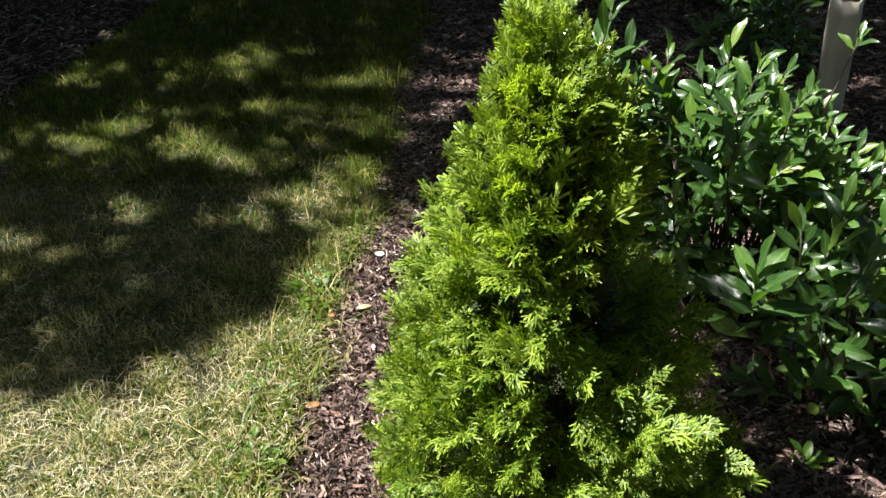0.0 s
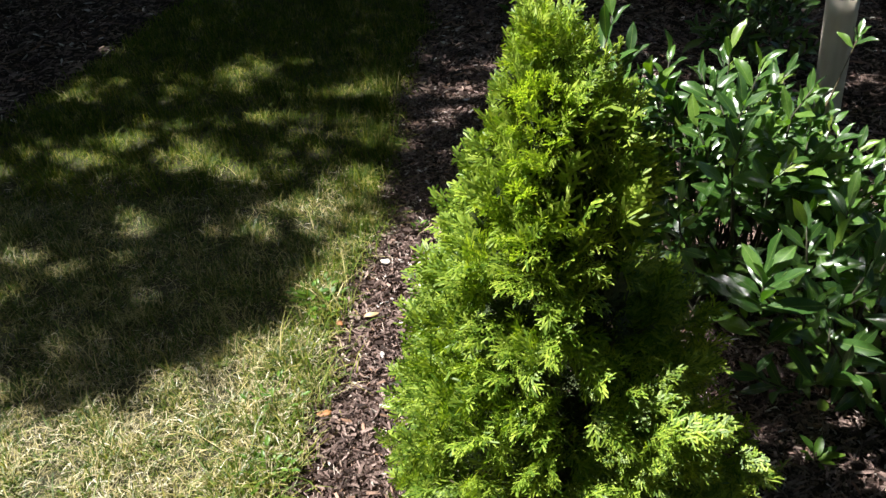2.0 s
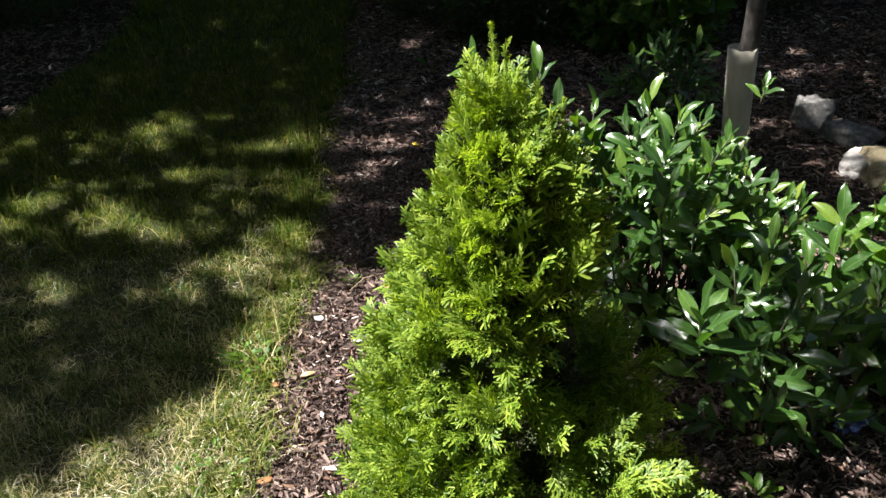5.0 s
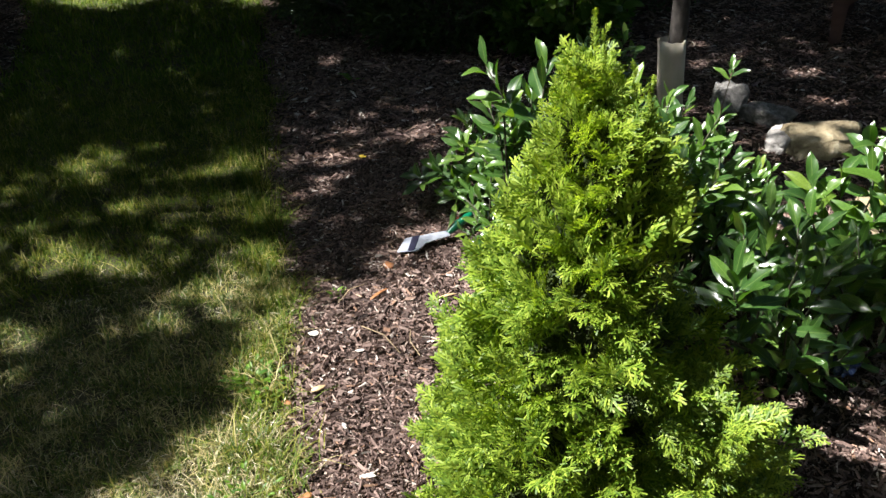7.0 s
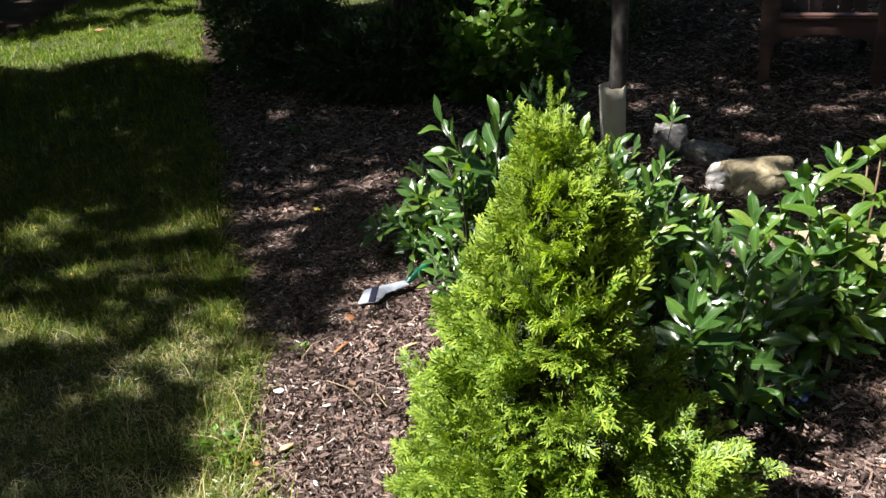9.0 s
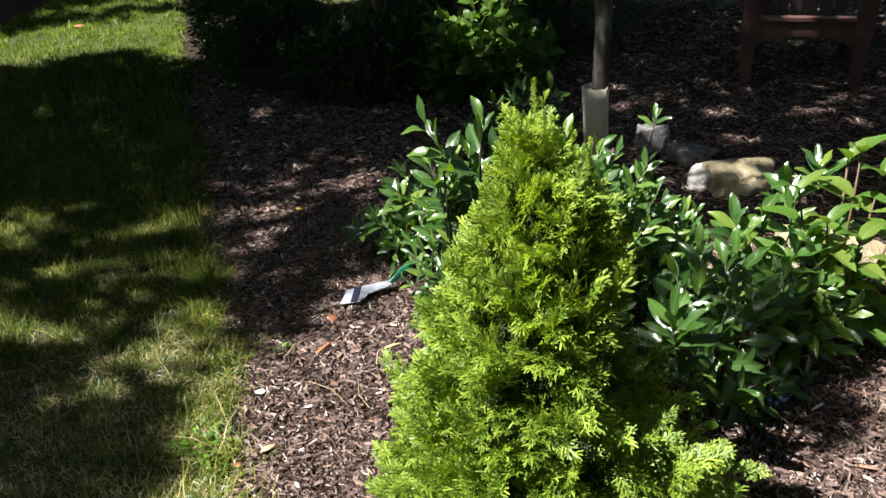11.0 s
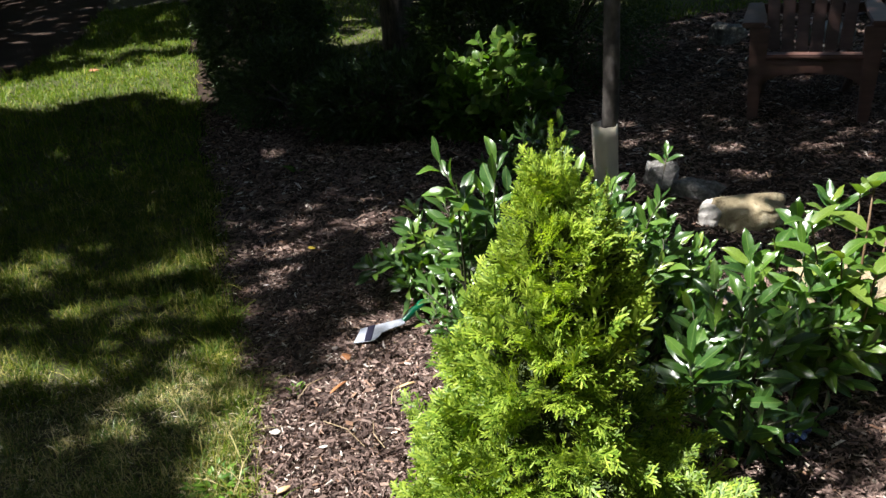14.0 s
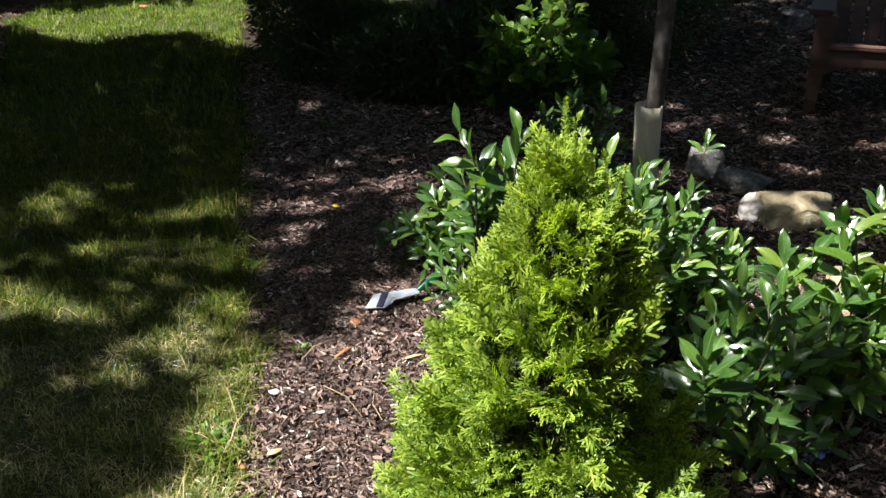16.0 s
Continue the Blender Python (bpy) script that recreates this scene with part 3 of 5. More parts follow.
for sx, sy, top in ((-0.006, 0.0, 1.19), (0.012, 0.006, 1.165), (-0.045, 0.0, 1.09), (0.05, -0.01, 1.11), (0.085, 0.0, 1.08), (0.025, 0.02, 1.12), (-0.03, -0.03, 1.08), (-0.06, -0.02, 1.05), (0.06, -0.04, 1.07)):
    for k in range(9):                                    # thin leading shoots, scale leaves close to the stem
        a2 = rng.uniform(0, 2 * np.pi)
        fan(arb_axis(top) * np.array([1, 1, 0]) + np.array([sx, sy, top - 0.02 - 0.011 * (8 - k)]), np.array([0.16 * np.cos(a2), 0.16 * np.sin(a2), 1.0]),
            np.array([-0.8, -0.4, 0.2]) + rng.normal(0, 0.6, 3), 0.026 - 0.001 * k, True)
sp_pos, sp_axis, sp_side, sp_len, slim = (np.array(v) for v in (fan_pos, fan_axis, fan_side, fan_len, fan_slim))
rot = frames_from(sp_axis, sp_side)
kind = np.where(slim, rng.integers(9, 14, len(sp_pos)), rng.integers(0, 9, len(sp_pos)))
# fans near the top get the colour lightened to stand for sunlight
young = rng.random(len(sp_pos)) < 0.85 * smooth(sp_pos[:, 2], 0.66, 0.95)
for name, chosen, mat, label in (("crown", ~young, M_THUJA, "flat fans of bright green scale leaves"), ("young_growth", young, M_YOUNG_LIT, "young top growth, lightened in colour for sunlight")):
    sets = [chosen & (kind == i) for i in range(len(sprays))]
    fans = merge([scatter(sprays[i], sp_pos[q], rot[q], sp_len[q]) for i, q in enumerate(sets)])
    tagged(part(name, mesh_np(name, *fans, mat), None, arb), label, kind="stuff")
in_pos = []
for k in range(1100):                                     # old sprays in the heart, their colour darkened for the shade there
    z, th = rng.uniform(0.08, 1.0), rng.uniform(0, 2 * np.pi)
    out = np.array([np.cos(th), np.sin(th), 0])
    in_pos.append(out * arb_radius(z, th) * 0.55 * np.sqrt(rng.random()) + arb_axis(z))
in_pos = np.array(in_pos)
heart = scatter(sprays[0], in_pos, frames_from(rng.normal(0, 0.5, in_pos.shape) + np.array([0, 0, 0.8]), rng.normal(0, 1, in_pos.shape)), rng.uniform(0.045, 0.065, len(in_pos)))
tagged(part("heart", mesh_np("heart", *heart, M_HEART), None, arb), "dull old sprays, coloured dark for the shade inside the crown", kind="stuff")
for piece in limb:
    part("branch", mesh_np("branch", *piece, M_TWIG), None, arb)

# ---- laurels ----
LAUREL_LEAVES = [mesh_np("laurel_leaf", *blade_grid(10, 5, 0.3 + 0.03 * (i % 4), 0.16 + 0.1 * (i % 4), 0.04 + 0.12 * (i % 4), 0.1, 1.12, 1.9, i), M_LAUREL) for i in range(10)]
BROAD_LEAVES = [mesh_np("broad_leaf", *blade_grid(7, 5, 0.36 + 0.04 * (i % 3), 0.35, 0.25 + 0.15 * (i % 3), 0.05, 0.78, 2.2, i), M_BROAD) for i in range(6)]


def place_leaf(parent, meshes, root, axis, up, length, name="leaf"):
    y = Vector(axis).normalized()
    x = y.cross(Vector(up)).normalized()
    z = x.cross(y)
    m = Matrix((x, y, z)).transposed().to_4x4()
    m.translation = root
    ob = new(name, meshes[int(rng.integers(len(meshes)))])
    ob.parent = parent
    ob.matrix_local = m @ Matrix.Diagonal((length, length, length, 1))
    return ob


def shoot(shrub, meshes, base, tip, way, count, size, stems, spread=(26, 82), reach=0.14):
    """A stem from the base to the tip, with leaves in a spiral round its end."""
    base, tip, way = Vector(base), Vector(tip), (Vector(way) + Vector((0, 0.4, 0))).normalized()
    mid = base.lerp(tip, 0.55) + Vector((0, 0, -0.03))
    stems.append(tube([base, mid, tip - way * reach * 0.5, tip], [0.004, 0.0032, 0.0024, 0.0015], 6))
    side = way.orthogonal().normalized()
    start = rng.uniform(0, 6.28)
    for k in range(count):
        q = k / max(count - 1, 1)
        root = tip - way * reach * (1 - q)
        ang = radians(spread[1] + (spread[0] - spread[1]) * q + rng.normal(0, 9))
        turn = start + k * 2.39996
        out = (Matrix.Rotation(turn, 3, way) @ side)
        axis = way * math.cos(ang) + out * math.sin(ang) + Vector((0, 0, 0.06))
        up = way * math.sin(ang) - out * math.cos(ang) + Vector((-1.0, -1.05, 1.5)) + Vector(rng.normal(0, 0.42, 3))
        place_leaf(shrub, meshes, root, axis, up, size * rng.uniform(0.64, 1.08) * (0.8 + 0.25 * math.sin(math.pi * min(q + 0.25, 1))))


def shrub(name, base, centre, radii, n, meshes, count, size, label, category, group="", low=-0.1, seed=1):
    """Shoots over the upper side of an egg-shaped crown."""
    r = np.random.default_rng(seed)
    bx, by = base
    gz = float(ground_height(bx, by))
    ob = thing(name, pose(bx, by, gz), label, category, group)
    stems = []
    tips = []
    for i in range(n):
        u = low + (1 - low) * (i + 0.5) / n
        th = i * 2.39996 + r.normal(0, 0.3)
        k = r.uniform(0.72, 1.05)
        s = math.sqrt(max(1 - u * u, 0))
        out = Vector((math.cos(th) * s, math.sin(th) * s, u))
        p = Vector((centre[0] + out.x * radii[0] * k - bx, centre[1] + out.y * radii[1] * k - by, centre[2] + out.z * radii[2] * k - gz))
        way = Vector((out.x * 0.9, out.y * 0.9, max(out.z, 0) * 0.5 + 0.38)) + Vector(r.normal(0, 0.22, 3))
        if p.z > 0.05:
            tips.append((p, way))
    for p, way in tips:
        a2 = r.uniform(0, 6.28)
        shoot(ob, meshes, (0.09 * math.cos(a2), 0.07 * math.sin(a2), 0.0), p, way, count + int(r.integers(-1, 2)), size * r.uniform(0.85, 1.1), stems)
    for piece in stems:
        part("stem", mesh_np("stem", *piece, M_STEM), None, ob)
    return ob


GROUP = "laurels behind the arborvitae"


def laurel(base, centre, radii, n, shoots, label, low=-0.3, seed=1, size=0.098):
    """A laurel: shoots inside its crown, and its own leading shoots (tip, way, leaves, leaf length), the fullest ones ending in rosettes."""
    bush_ = shrub("cherry_laurel", base, centre, radii, n, LAUREL_LEAVES, 10, size, label, "shrub", GROUP, low=low, seed=seed)
    gz = float(ground_height(*base))
    stems = []
    for (tx, ty, tz), way, count, length in shoots:
        shoot(bush_, LAUREL_LEAVES, (0.05 * (tx - base[0]), 0.05 * (ty - base[1]), 0.0), (tx - base[0], ty - base[1], tz - gz), way, count + (4 if tz > 0.55 else 2), length, stems, (26, 82), 0.07 if count > 8 else 0.15 if tz > 0.4 else 0.1 if tz > 0.2 else 0.05)
    for piece in stems:
        part("stem", mesh_np("stem", *piece, M_STEM), None, bush_)
    return bush_


laurel((0.84, 1.38), (0.86, 1.3, 0.17), (0.24, 0.15, 0.12), 14,
       [((0.525, 1.11, 0.57), (0.05, 0.05, 0.95), 9, 0.116), ((0.47, 1.14, 0.5), (-0.5, -0.2, 0.55), 6, 0.085), ((0.56, 1.13, 0.45), (-0.3, -0.5, -0.1), 4, 0.062),
        ((0.703, 1.19, 0.375), (0.05, 0.05, 1.0), 5, 0.108), ((0.725, 1.115, 0.385), (0.75, -0.1, 0.6), 5, 0.108), ((0.698, 1.09, 0.37), (0.15, -0.6, -0.25), 3, 0.092),
        ((0.76, 1.075, 0.36), (0.7, -0.3, -0.1), 3, 0.08), ((0.785, 1.21, 0.46), (0.65, -0.3, 0.45), 6, 0.1), ((0.83, 1.22, 0.5), (0.6, 0.0, 0.6), 5, 0.095),
        ((0.89, 1.42, 0.46), (0.0, -0.2, 0.9), 8, 0.108), ((0.6, 1.26, 0.5), (-0.1, -0.3, 0.9), 6, 0.085), ((0.68, 1.36, 0.48), (0.1, -0.4, 0.8), 6, 0.085), ((0.72, 1.29, 0.5), (0.1, -0.2, 0.9), 7, 0.095),
        ((0.83, 1.33, 0.5), (0.2, -0.3, 0.8), 7, 0.098), ((0.66, 1.3, 0.55), (-0.1, -0.2, 0.9), 8, 0.1), ((0.76, 1.36, 0.56), (0.1, -0.1, 0.9), 8, 0.1), ((0.78, 1.24, 0.5), (0.3, -0.3, 0.7), 7, 0.098), ((0.68, 1.2, 0.45), (0.0, -0.5, 0.5), 5, 0.09), ((0.91, 1.27, 0.45), (0.4, -0.3, 0.7), 5, 0.09)],
       "glossy cherry laurel, low branches over the mulch", low=-0.6, seed=3)
laurel((1.08, 1.5), (1.12, 1.46, 0.28), (0.24, 0.2, 0.22), 24,
       [((1.05, 1.6, 0.46), (0.0, -0.1, 1.0), 9, 0.13), ((0.99, 1.52, 0.43), (-0.35, -0.2, 0.8), 8, 0.122), ((1.12, 1.58, 0.48), (0.2, 0.0, 0.9), 8, 0.122),
        ((1.24, 1.65, 0.54), (0.0, 0.0, 1.0), 6, 0.12), ((1.15, 1.45, 0.45), (0.45, -0.3, 0.65), 9, 0.13), ((1.31, 1.6, 0.6), (0.1, -0.1, 0.9), 9, 0.112),
        ((1.21, 1.58, 0.5), (0.1, 0.0, 1.0), 7, 0.12), ((1.06, 1.34, 0.38), (0.1, -0.5, 0.6), 7, 0.1), ((1.2, 1.36, 0.34), (0.45, -0.5, 0.5), 6, 0.1),
        ((0.96, 1.32, 0.4), (0.1, -0.4, 0.8), 7, 0.1), ((1.3, 1.48, 0.46), (0.4, -0.2, 0.8), 7, 0.11)],
       "glossy cherry laurel with broad shoots beside the hydrangea", low=-0.5, seed=4)
laurel((0.62, 1.6), (0.62, 1.64, 0.42), (0.28, 0.2, 0.3), 70,
       [((0.54, 1.4, 0.7), (0.1, -0.5, 0.7), 6, 0.095), ((0.71, 1.54, 0.74), (0.25, -0.5, 0.6), 8, 0.095), ((0.565, 1.517, 0.72), (0.1, -0.5, 0.7), 9, 0.1),
        ((0.437, 1.448, 0.51), (-0.1, -0.5, 0.7), 6, 0.088), ((0.504, 1.494, 0.5), (0.1, -0.6, 0.6), 6, 0.088), ((0.436, 1.671, 0.68), (-0.3, -0.4, 0.7), 7, 0.09),
        ((0.592, 1.78, 0.74), (0.0, -0.2, 0.9), 6, 0.095), ((0.5, 1.65, 0.74), (-0.3, -0.3, 0.8), 7, 0.09), ((0.635, 1.65, 0.76), (0.25, -0.3, 0.8), 7, 0.095),
        ((0.841, 1.58, 0.5), (0.2, -0.3, 0.8), 8, 0.105), ((0.806, 1.5, 0.46), (0.2, -0.5, 0.7), 9, 0.095), ((0.823, 1.68, 0.6), (0.2, -0.1, 0.8), 6, 0.085), ((0.66, 1.44, 0.62), (0.3, -0.6, 0.6), 7, 0.09),
        ((0.48, 1.54, 0.66), (-0.3, -0.5, 0.7), 7, 0.09), ((0.4, 1.7, 0.72), (-0.2, -0.4, 0.8), 6, 0.085), ((0.45, 1.76, 0.74), (0.1, -0.3, 0.9), 6, 0.085), ((0.7, 1.68, 0.72), (0.4, -0.3, 0.6), 6, 0.085),
        ((0.56, 1.44, 0.6), (0.0, -0.7, 0.5), 6, 0.085), ((0.62, 1.5, 0.66), (0.2, -0.7, 0.5), 6, 0.088), ((0.76, 1.6, 0.64), (0.4, -0.4, 0.6), 6, 0.085), ((0.74, 1.46, 0.5), (0.3, -0.6, 0.6), 6, 0.085)],
       "glossy dark green cherry laurel with crowded shoots", low=-0.7, seed=5, size=0.08)
laurel((0.3, 1.76), (0.3, 1.75, 0.44), (0.19, 0.14, 0.33), 66,
       [((0.15, 1.6, 0.92), (-0.4, 0.0, 0.9), 4, 0.1), ((0.29, 1.6, 0.9), (0.25, 0.0, 1.0), 3, 0.115), ((0.2, 1.63, 0.82), (-0.2, -0.3, 0.9), 7, 0.095), ((0.26, 1.62, 0.82), (0.0, -0.3, 0.9), 7, 0.095), ((0.166, 1.65, 0.8), (-0.25, -0.3, 0.8), 7, 0.098),
        ((0.3, 1.65, 0.76), (0.05, -0.3, 0.9), 8, 0.098), ((0.34, 1.66, 0.78), (0.3, -0.2, 0.9), 7, 0.098), ((0.23, 1.68, 0.74), (-0.1, -0.4, 0.8), 8, 0.098),
        ((0.19, 1.72, 0.64), (-0.4, -0.3, 0.7), 8, 0.098), ((0.3, 1.68, 0.62), (0.0, -0.4, 0.8), 7, 0.095)],
       "glossy cherry laurel with tall young shoots", low=-0.8, seed=6, size=0.074)
laurel((0.4, 2.58), (0.38, 2.56, 0.12), (0.2, 0.16, 0.14), 12,
       [((0.29, 2.6, 0.3), (-0.3, -0.2, 0.85), 9, 0.112), ((0.26, 2.58, 0.17), (-0.6, -0.3, 0.35), 8, 0.112), ((0.35, 2.5, 0.23), (0.1, -0.5, 0.5), 8, 0.112),
        ((0.2, 2.62, 0.2), (-0.7, 0.0, 0.5), 7, 0.11), ((0.38, 2.6, 0.34), (0.1, -0.2, 0.9), 8, 0.112), ((0.32, 2.4, 0.1), (-0.2, -0.3, 0.75), 3, 0.09), ((0.32, 2.52, 0.2), (-0.3, -0.4, 0.5), 7, 0.11),
        ((0.42, 2.45, 0.3), (0.0, -0.3, 0.8), 8, 0.11), ((0.13, 2.66, 0.16), (-0.7, -0.2, 0.45), 7, 0.11), ((0.22, 2.5, 0.14), (-0.5, -0.5, 0.4), 7, 0.11), ((0.33, 2.66, 0.36), (-0.2, 0.0, 1.0), 7, 0.11)],
       "low spreading cherry laurel beside the mulch path", low=0.0, seed=8)
laurel((0.76, 2.14), (0.76, 2.12, 0.3), (0.2, 0.16, 0.22), 10,
       [((0.77, 2.0, 0.58), (0.3, -0.3, 0.8), 7, 0.085), ((0.68, 1.96, 0.58), (-0.1, -0.2, 1.0), 8, 0.09), ((0.9, 1.96, 0.5), (0.3, -0.2, 0.9), 8, 0.09),
        ((0.62, 1.94, 0.66), (-0.1, -0.2, 1.0), 7, 0.09), ((0.84, 2.1, 0.52), (0.2, 0.0, 1.0), 7, 0.085), ((0.98, 1.86, 0.42), (0.3, -0.3, 0.8), 7, 0.09)],
       "glossy cherry laurel in half shade before the stones", seed=17)
laurel((1.1, 3.35), (1.1, 3.32, 0.2), (0.26, 0.2, 0.22), 18,
       [((0.95, 3.3, 0.36), (-0.3, -0.1, 1.0), 6, 0.1), ((1.08, 3.25, 0.42), (0.0, -0.2, 1.0), 6, 0.1), ((1.22, 3.25, 0.4), (0.3, -0.2, 0.9), 6, 0.1), ((0.86, 3.35, 0.24), (-0.6, -0.2, 0.7), 6, 0.1)],
       "cherry laurel in deep shade behind the others", seed=19)
laurel_rear = laurel((0.88, 1.82), (0.89, 1.8, 0.3), (0.2, 0.14, 0.2), 26,
       [((0.9, 1.74, 0.44), (0.1, -0.3, 0.9), 7, 0.09), ((0.8, 1.76, 0.5), (-0.2, -0.2, 0.9), 7, 0.09)],
       "glossy cherry laurel with one upright sprig", seed=11, size=0.08)
sprig_stems = []
shoot(laurel_rear, LAUREL_LEAVES, (-0.1, -0.1, 0.42), (0.015, -0.01, 0.655), (0.45, 0.1, 0.9), 6, 0.055, sprig_stems, (12, 75), 0.03)
part("stem", mesh_np("stem", *sprig_stems[0], M_TWIG), None, laurel_rear)


def hydrangea(x, y, label, seed):
    """Stems with pairs of broad leaves set crosswise, the lower pairs drooping."""
    gz = float(ground_height(x, y))
    ob = thing("hydrangea", pose(x, y, gz), label, "shrub")
    r = np.random.default_rng(seed)
    for tx, ty, tz in ((-0.03, -0.02, 0.62), (0.1, -0.08, 0.46), (-0.12, -0.04, 0.44), (0.12, 0.04, 0.5), (0.02, -0.16, 0.34), (0.15, -0.12, 0.26), (-0.14, 0.06, 0.5), (0.05, 0.1, 0.54), (0.2, -0.02, 0.36), (-0.08, -0.12, 0.42)):
        tip = Vector((tx, ty, tz))
        root = Vector((tx * 0.2, ty * 0.2, -0.02))
        bend = root.lerp(tip, 0.5) + Vector((0.01, 0.01, 0.0))
        part("stem", mesh_np("stem", *tube([root, bend, tip], [0.0045, 0.004, 0.0025], 7), M_REDSTEM), None, ob, "reddish stem")
        turn = r.uniform(-0.3, 0.3)
        for k in range(4):
            q = 1 - 0.2 * k
            at = root.lerp(tip, q)
            for side in (0, math.pi):
                a2 = turn + side + k * math.pi / 2 + r.normal(0, 0.2)
                rise = (0.75, 0.3, 0.05, -0.15)[k] + r.normal(0, 0.12)
                place_leaf(ob, BROAD_LEAVES, at, (math.cos(a2), math.sin(a2), rise), (0, 0, 1), (0.1, 0.13, 0.135, 0.12)[k] * r.uniform(0.85, 1.1))
    return ob


hydrangea(1.3, 1.44, "yellow-green hydrangea with broad soft leaves", 13)

# ---- the young tree with its guard ----
tree = thing("young_tree", pose(1.285, 2.9, 0.0), "slim young tree, its foot wrapped in a pale guard", "tree")
part("trunk", mesh_np("trunk", *tube([(0, 0, -0.05), (0.0, 0, 0.2), (0.016, 0.0, 0.6), (0.02, 0.01, 1.2), (0.05, 0.02, 2.2), (0.1, 0.1, 3.4)],
                                     [0.042, 0.038, 0.036, 0.034, 0.03, 0.018], 14), M_TRUNK), None, tree)


def guard_mesh():
    """A loose sleeve, open at the top, creased along its length and flared."""
    rows, sides = 9, 40
    out, inner = [], []
    for i in range(rows):
        t = i / (rows - 1)
        for j in range(sides):
            th = 2 * math.pi * j / sides
            r = 0.054 + 0.003 * math.cos(3 * th + 0.6 + t) + 0.0024 * math.sin(7 * th + 3 * t) + 0.005 * (t - 0.5)
            z = 0.49 * t + (0.004 * math.sin(2 * th + 1) + 0.0015 * math.sin(7 * th) if i == rows - 1 else 0)
            out.append((r * math.cos(th) + 0.01 - 0.026 * t, r * math.sin(th), z))
            inner.append(((r - 0.003) * math.cos(th) + 0.01 - 0.026 * t, (r - 0.003) * math.sin(th), z))
    f = []
    n = rows * sides
    for i in range(rows - 1):
        for j in range(sides):
            k = (j + 1) % sides
            q = (i * sides + j, i * sides + k, (i + 1) * sides + k, (i + 1) * sides + j)
            f += [[q[0], q[1], q[2]], [q[0], q[2], q[3]], [n + q[0], n + q[2], n + q[1]], [n + q[0], n + q[3], n + q[2]]]
    e = (rows - 1) * sides
    for j in range(sides):
        k = (j + 1) % sides
        f += [[e + j, e + k, n + e + k], [e + j, n + e + k, n + e + j]]
    return np.array(out + inner), np.array(f)


part("guard", mesh_np("guard", *guard_mesh(), M_GUARD), None, tree, "pale beige fabric trunk guard")

# ---- stones ----


def stone(name, x, y, size, turn, mat, label, category="rock", group="", seed=1, sink=0.3, z=None, rough=0.34):
    bm = bmesh.new()
    bmesh.ops.create_icosphere(bm, subdivisions=4, radius=0.5)
    off = Vector((seed * 3.1, seed * 1.7, seed * 0.9))
    for v in bm.verts:
        d = v.co.normalized()
        flat = max(abs(d.x), abs(d.y), abs(d.z))
        k = 0.5 * (0.25 + 0.75 / flat) * (1 + rough * noise.noise(d * 1.6 + off) + 0.16 * abs(noise.noise(d * 3.4 + off)) + 0.09 * noise.noise(d * 7 + off) + 0.07 * noise.noise(d * 15 + off) + 0.035 * noise.noise(d * 37 + off))
        v.co = Vector((d.x * size[0], d.y * size[1], d.z * size[2])) * k
    r = np.random.default_rng(seed)
    for i in range(15):
        nrm = Vector(r.normal(0, 1, 3)).normalized()
        nrm = Vector((nrm.x / size[0], nrm.y / size[1], nrm.z / size[2])).normalized()
        lim = max(v.co.dot(nrm) for v in bm.verts) * r.uniform(0.64, 0.92)
        for v in bm.verts:
            over = v.co.dot(nrm) - lim
            if over > 0:
                v.co -= nrm * over * 0.96
    for f in bm.faces:
        f.smooth = True
    ob = part(name, bm, mat)
    base = float(ground_height(x, y)) if z is None else z
    ob.matrix_world = pose(x, y, base + size[2] * (0.5 - sink), 0, 0, turn)
    return tagged(ob, label, category, group)


EDGE = "stones edging the bed"
stone("border_stone", 1.86, 2.66, (0.33, 0.22, 0.18), -8, M_ROCK, "tan angular fieldstone edging the bed", group=EDGE, seed=24, rough=0.36)
# separate stone added for the pale left face of the tan one
stone("border_stone", 1.75, 2.76, (0.12, 0.17, 0.1), -35, M_ROCK_PALE, "small pale stone standing in for the pale face of the tan one", group=EDGE, seed=41, sink=0.32, rough=0.2)
stone("border_stone", 1.83, 3.02, (0.24, 0.13, 0.12), -60, M_ROCK_GREY, "low grey fieldstone edging the bed", group=EDGE, seed=5, sink=0.4)
stone("border_stone", 1.76, 3.24, (0.17, 0.16, 0.2), -50, M_ROCK_GREY, "grey boulder beside the young tree", group=EDGE, seed=21, sink=0.42, rough=0.45)
stone("border_stone", 1.16, 3.04, (0.11, 0.1, 0.08), 10, M_ROCK_PALE, "small pale stone at the foot of the young tree", group=EDGE, seed=14)
stone("border_stone", 1.2, 3.45, (0.13, 0.12, 0.1), 20, M_ROCK_GREY, "grey fieldstone near the young tree", group=EDGE, seed=9)
stone("border_stone", 1.62, 1.8, (0.34, 0.2, 0.16), -35, M_ROCK, "yellow-tan flat fieldstone under the hydrangea", group=EDGE, seed=12)
stone("border_stone", 1.86, 1.56, (0.3, 0.24, 0.15), -30, M_ROCK, "pale tan fieldstone edging the bed", group=EDGE, seed=15)
stone("border_stone", 3.95, 5.75, (0.3, 0.24, 0.22), -20, M_ROCK_GREY, "grey stone at the edge of the far lawn", group=EDGE, seed=17)
stone("border_stone", 4.6, 5.3, (0.36, 0.26, 0.2), -30, M_ROCK_GREY, "grey stone behind the chair", group=EDGE, seed=19)
cairn = thing("stone_stack", pose(4.07, 3.55, 0.0), "stack of tan and grey rounded stones", "stones")
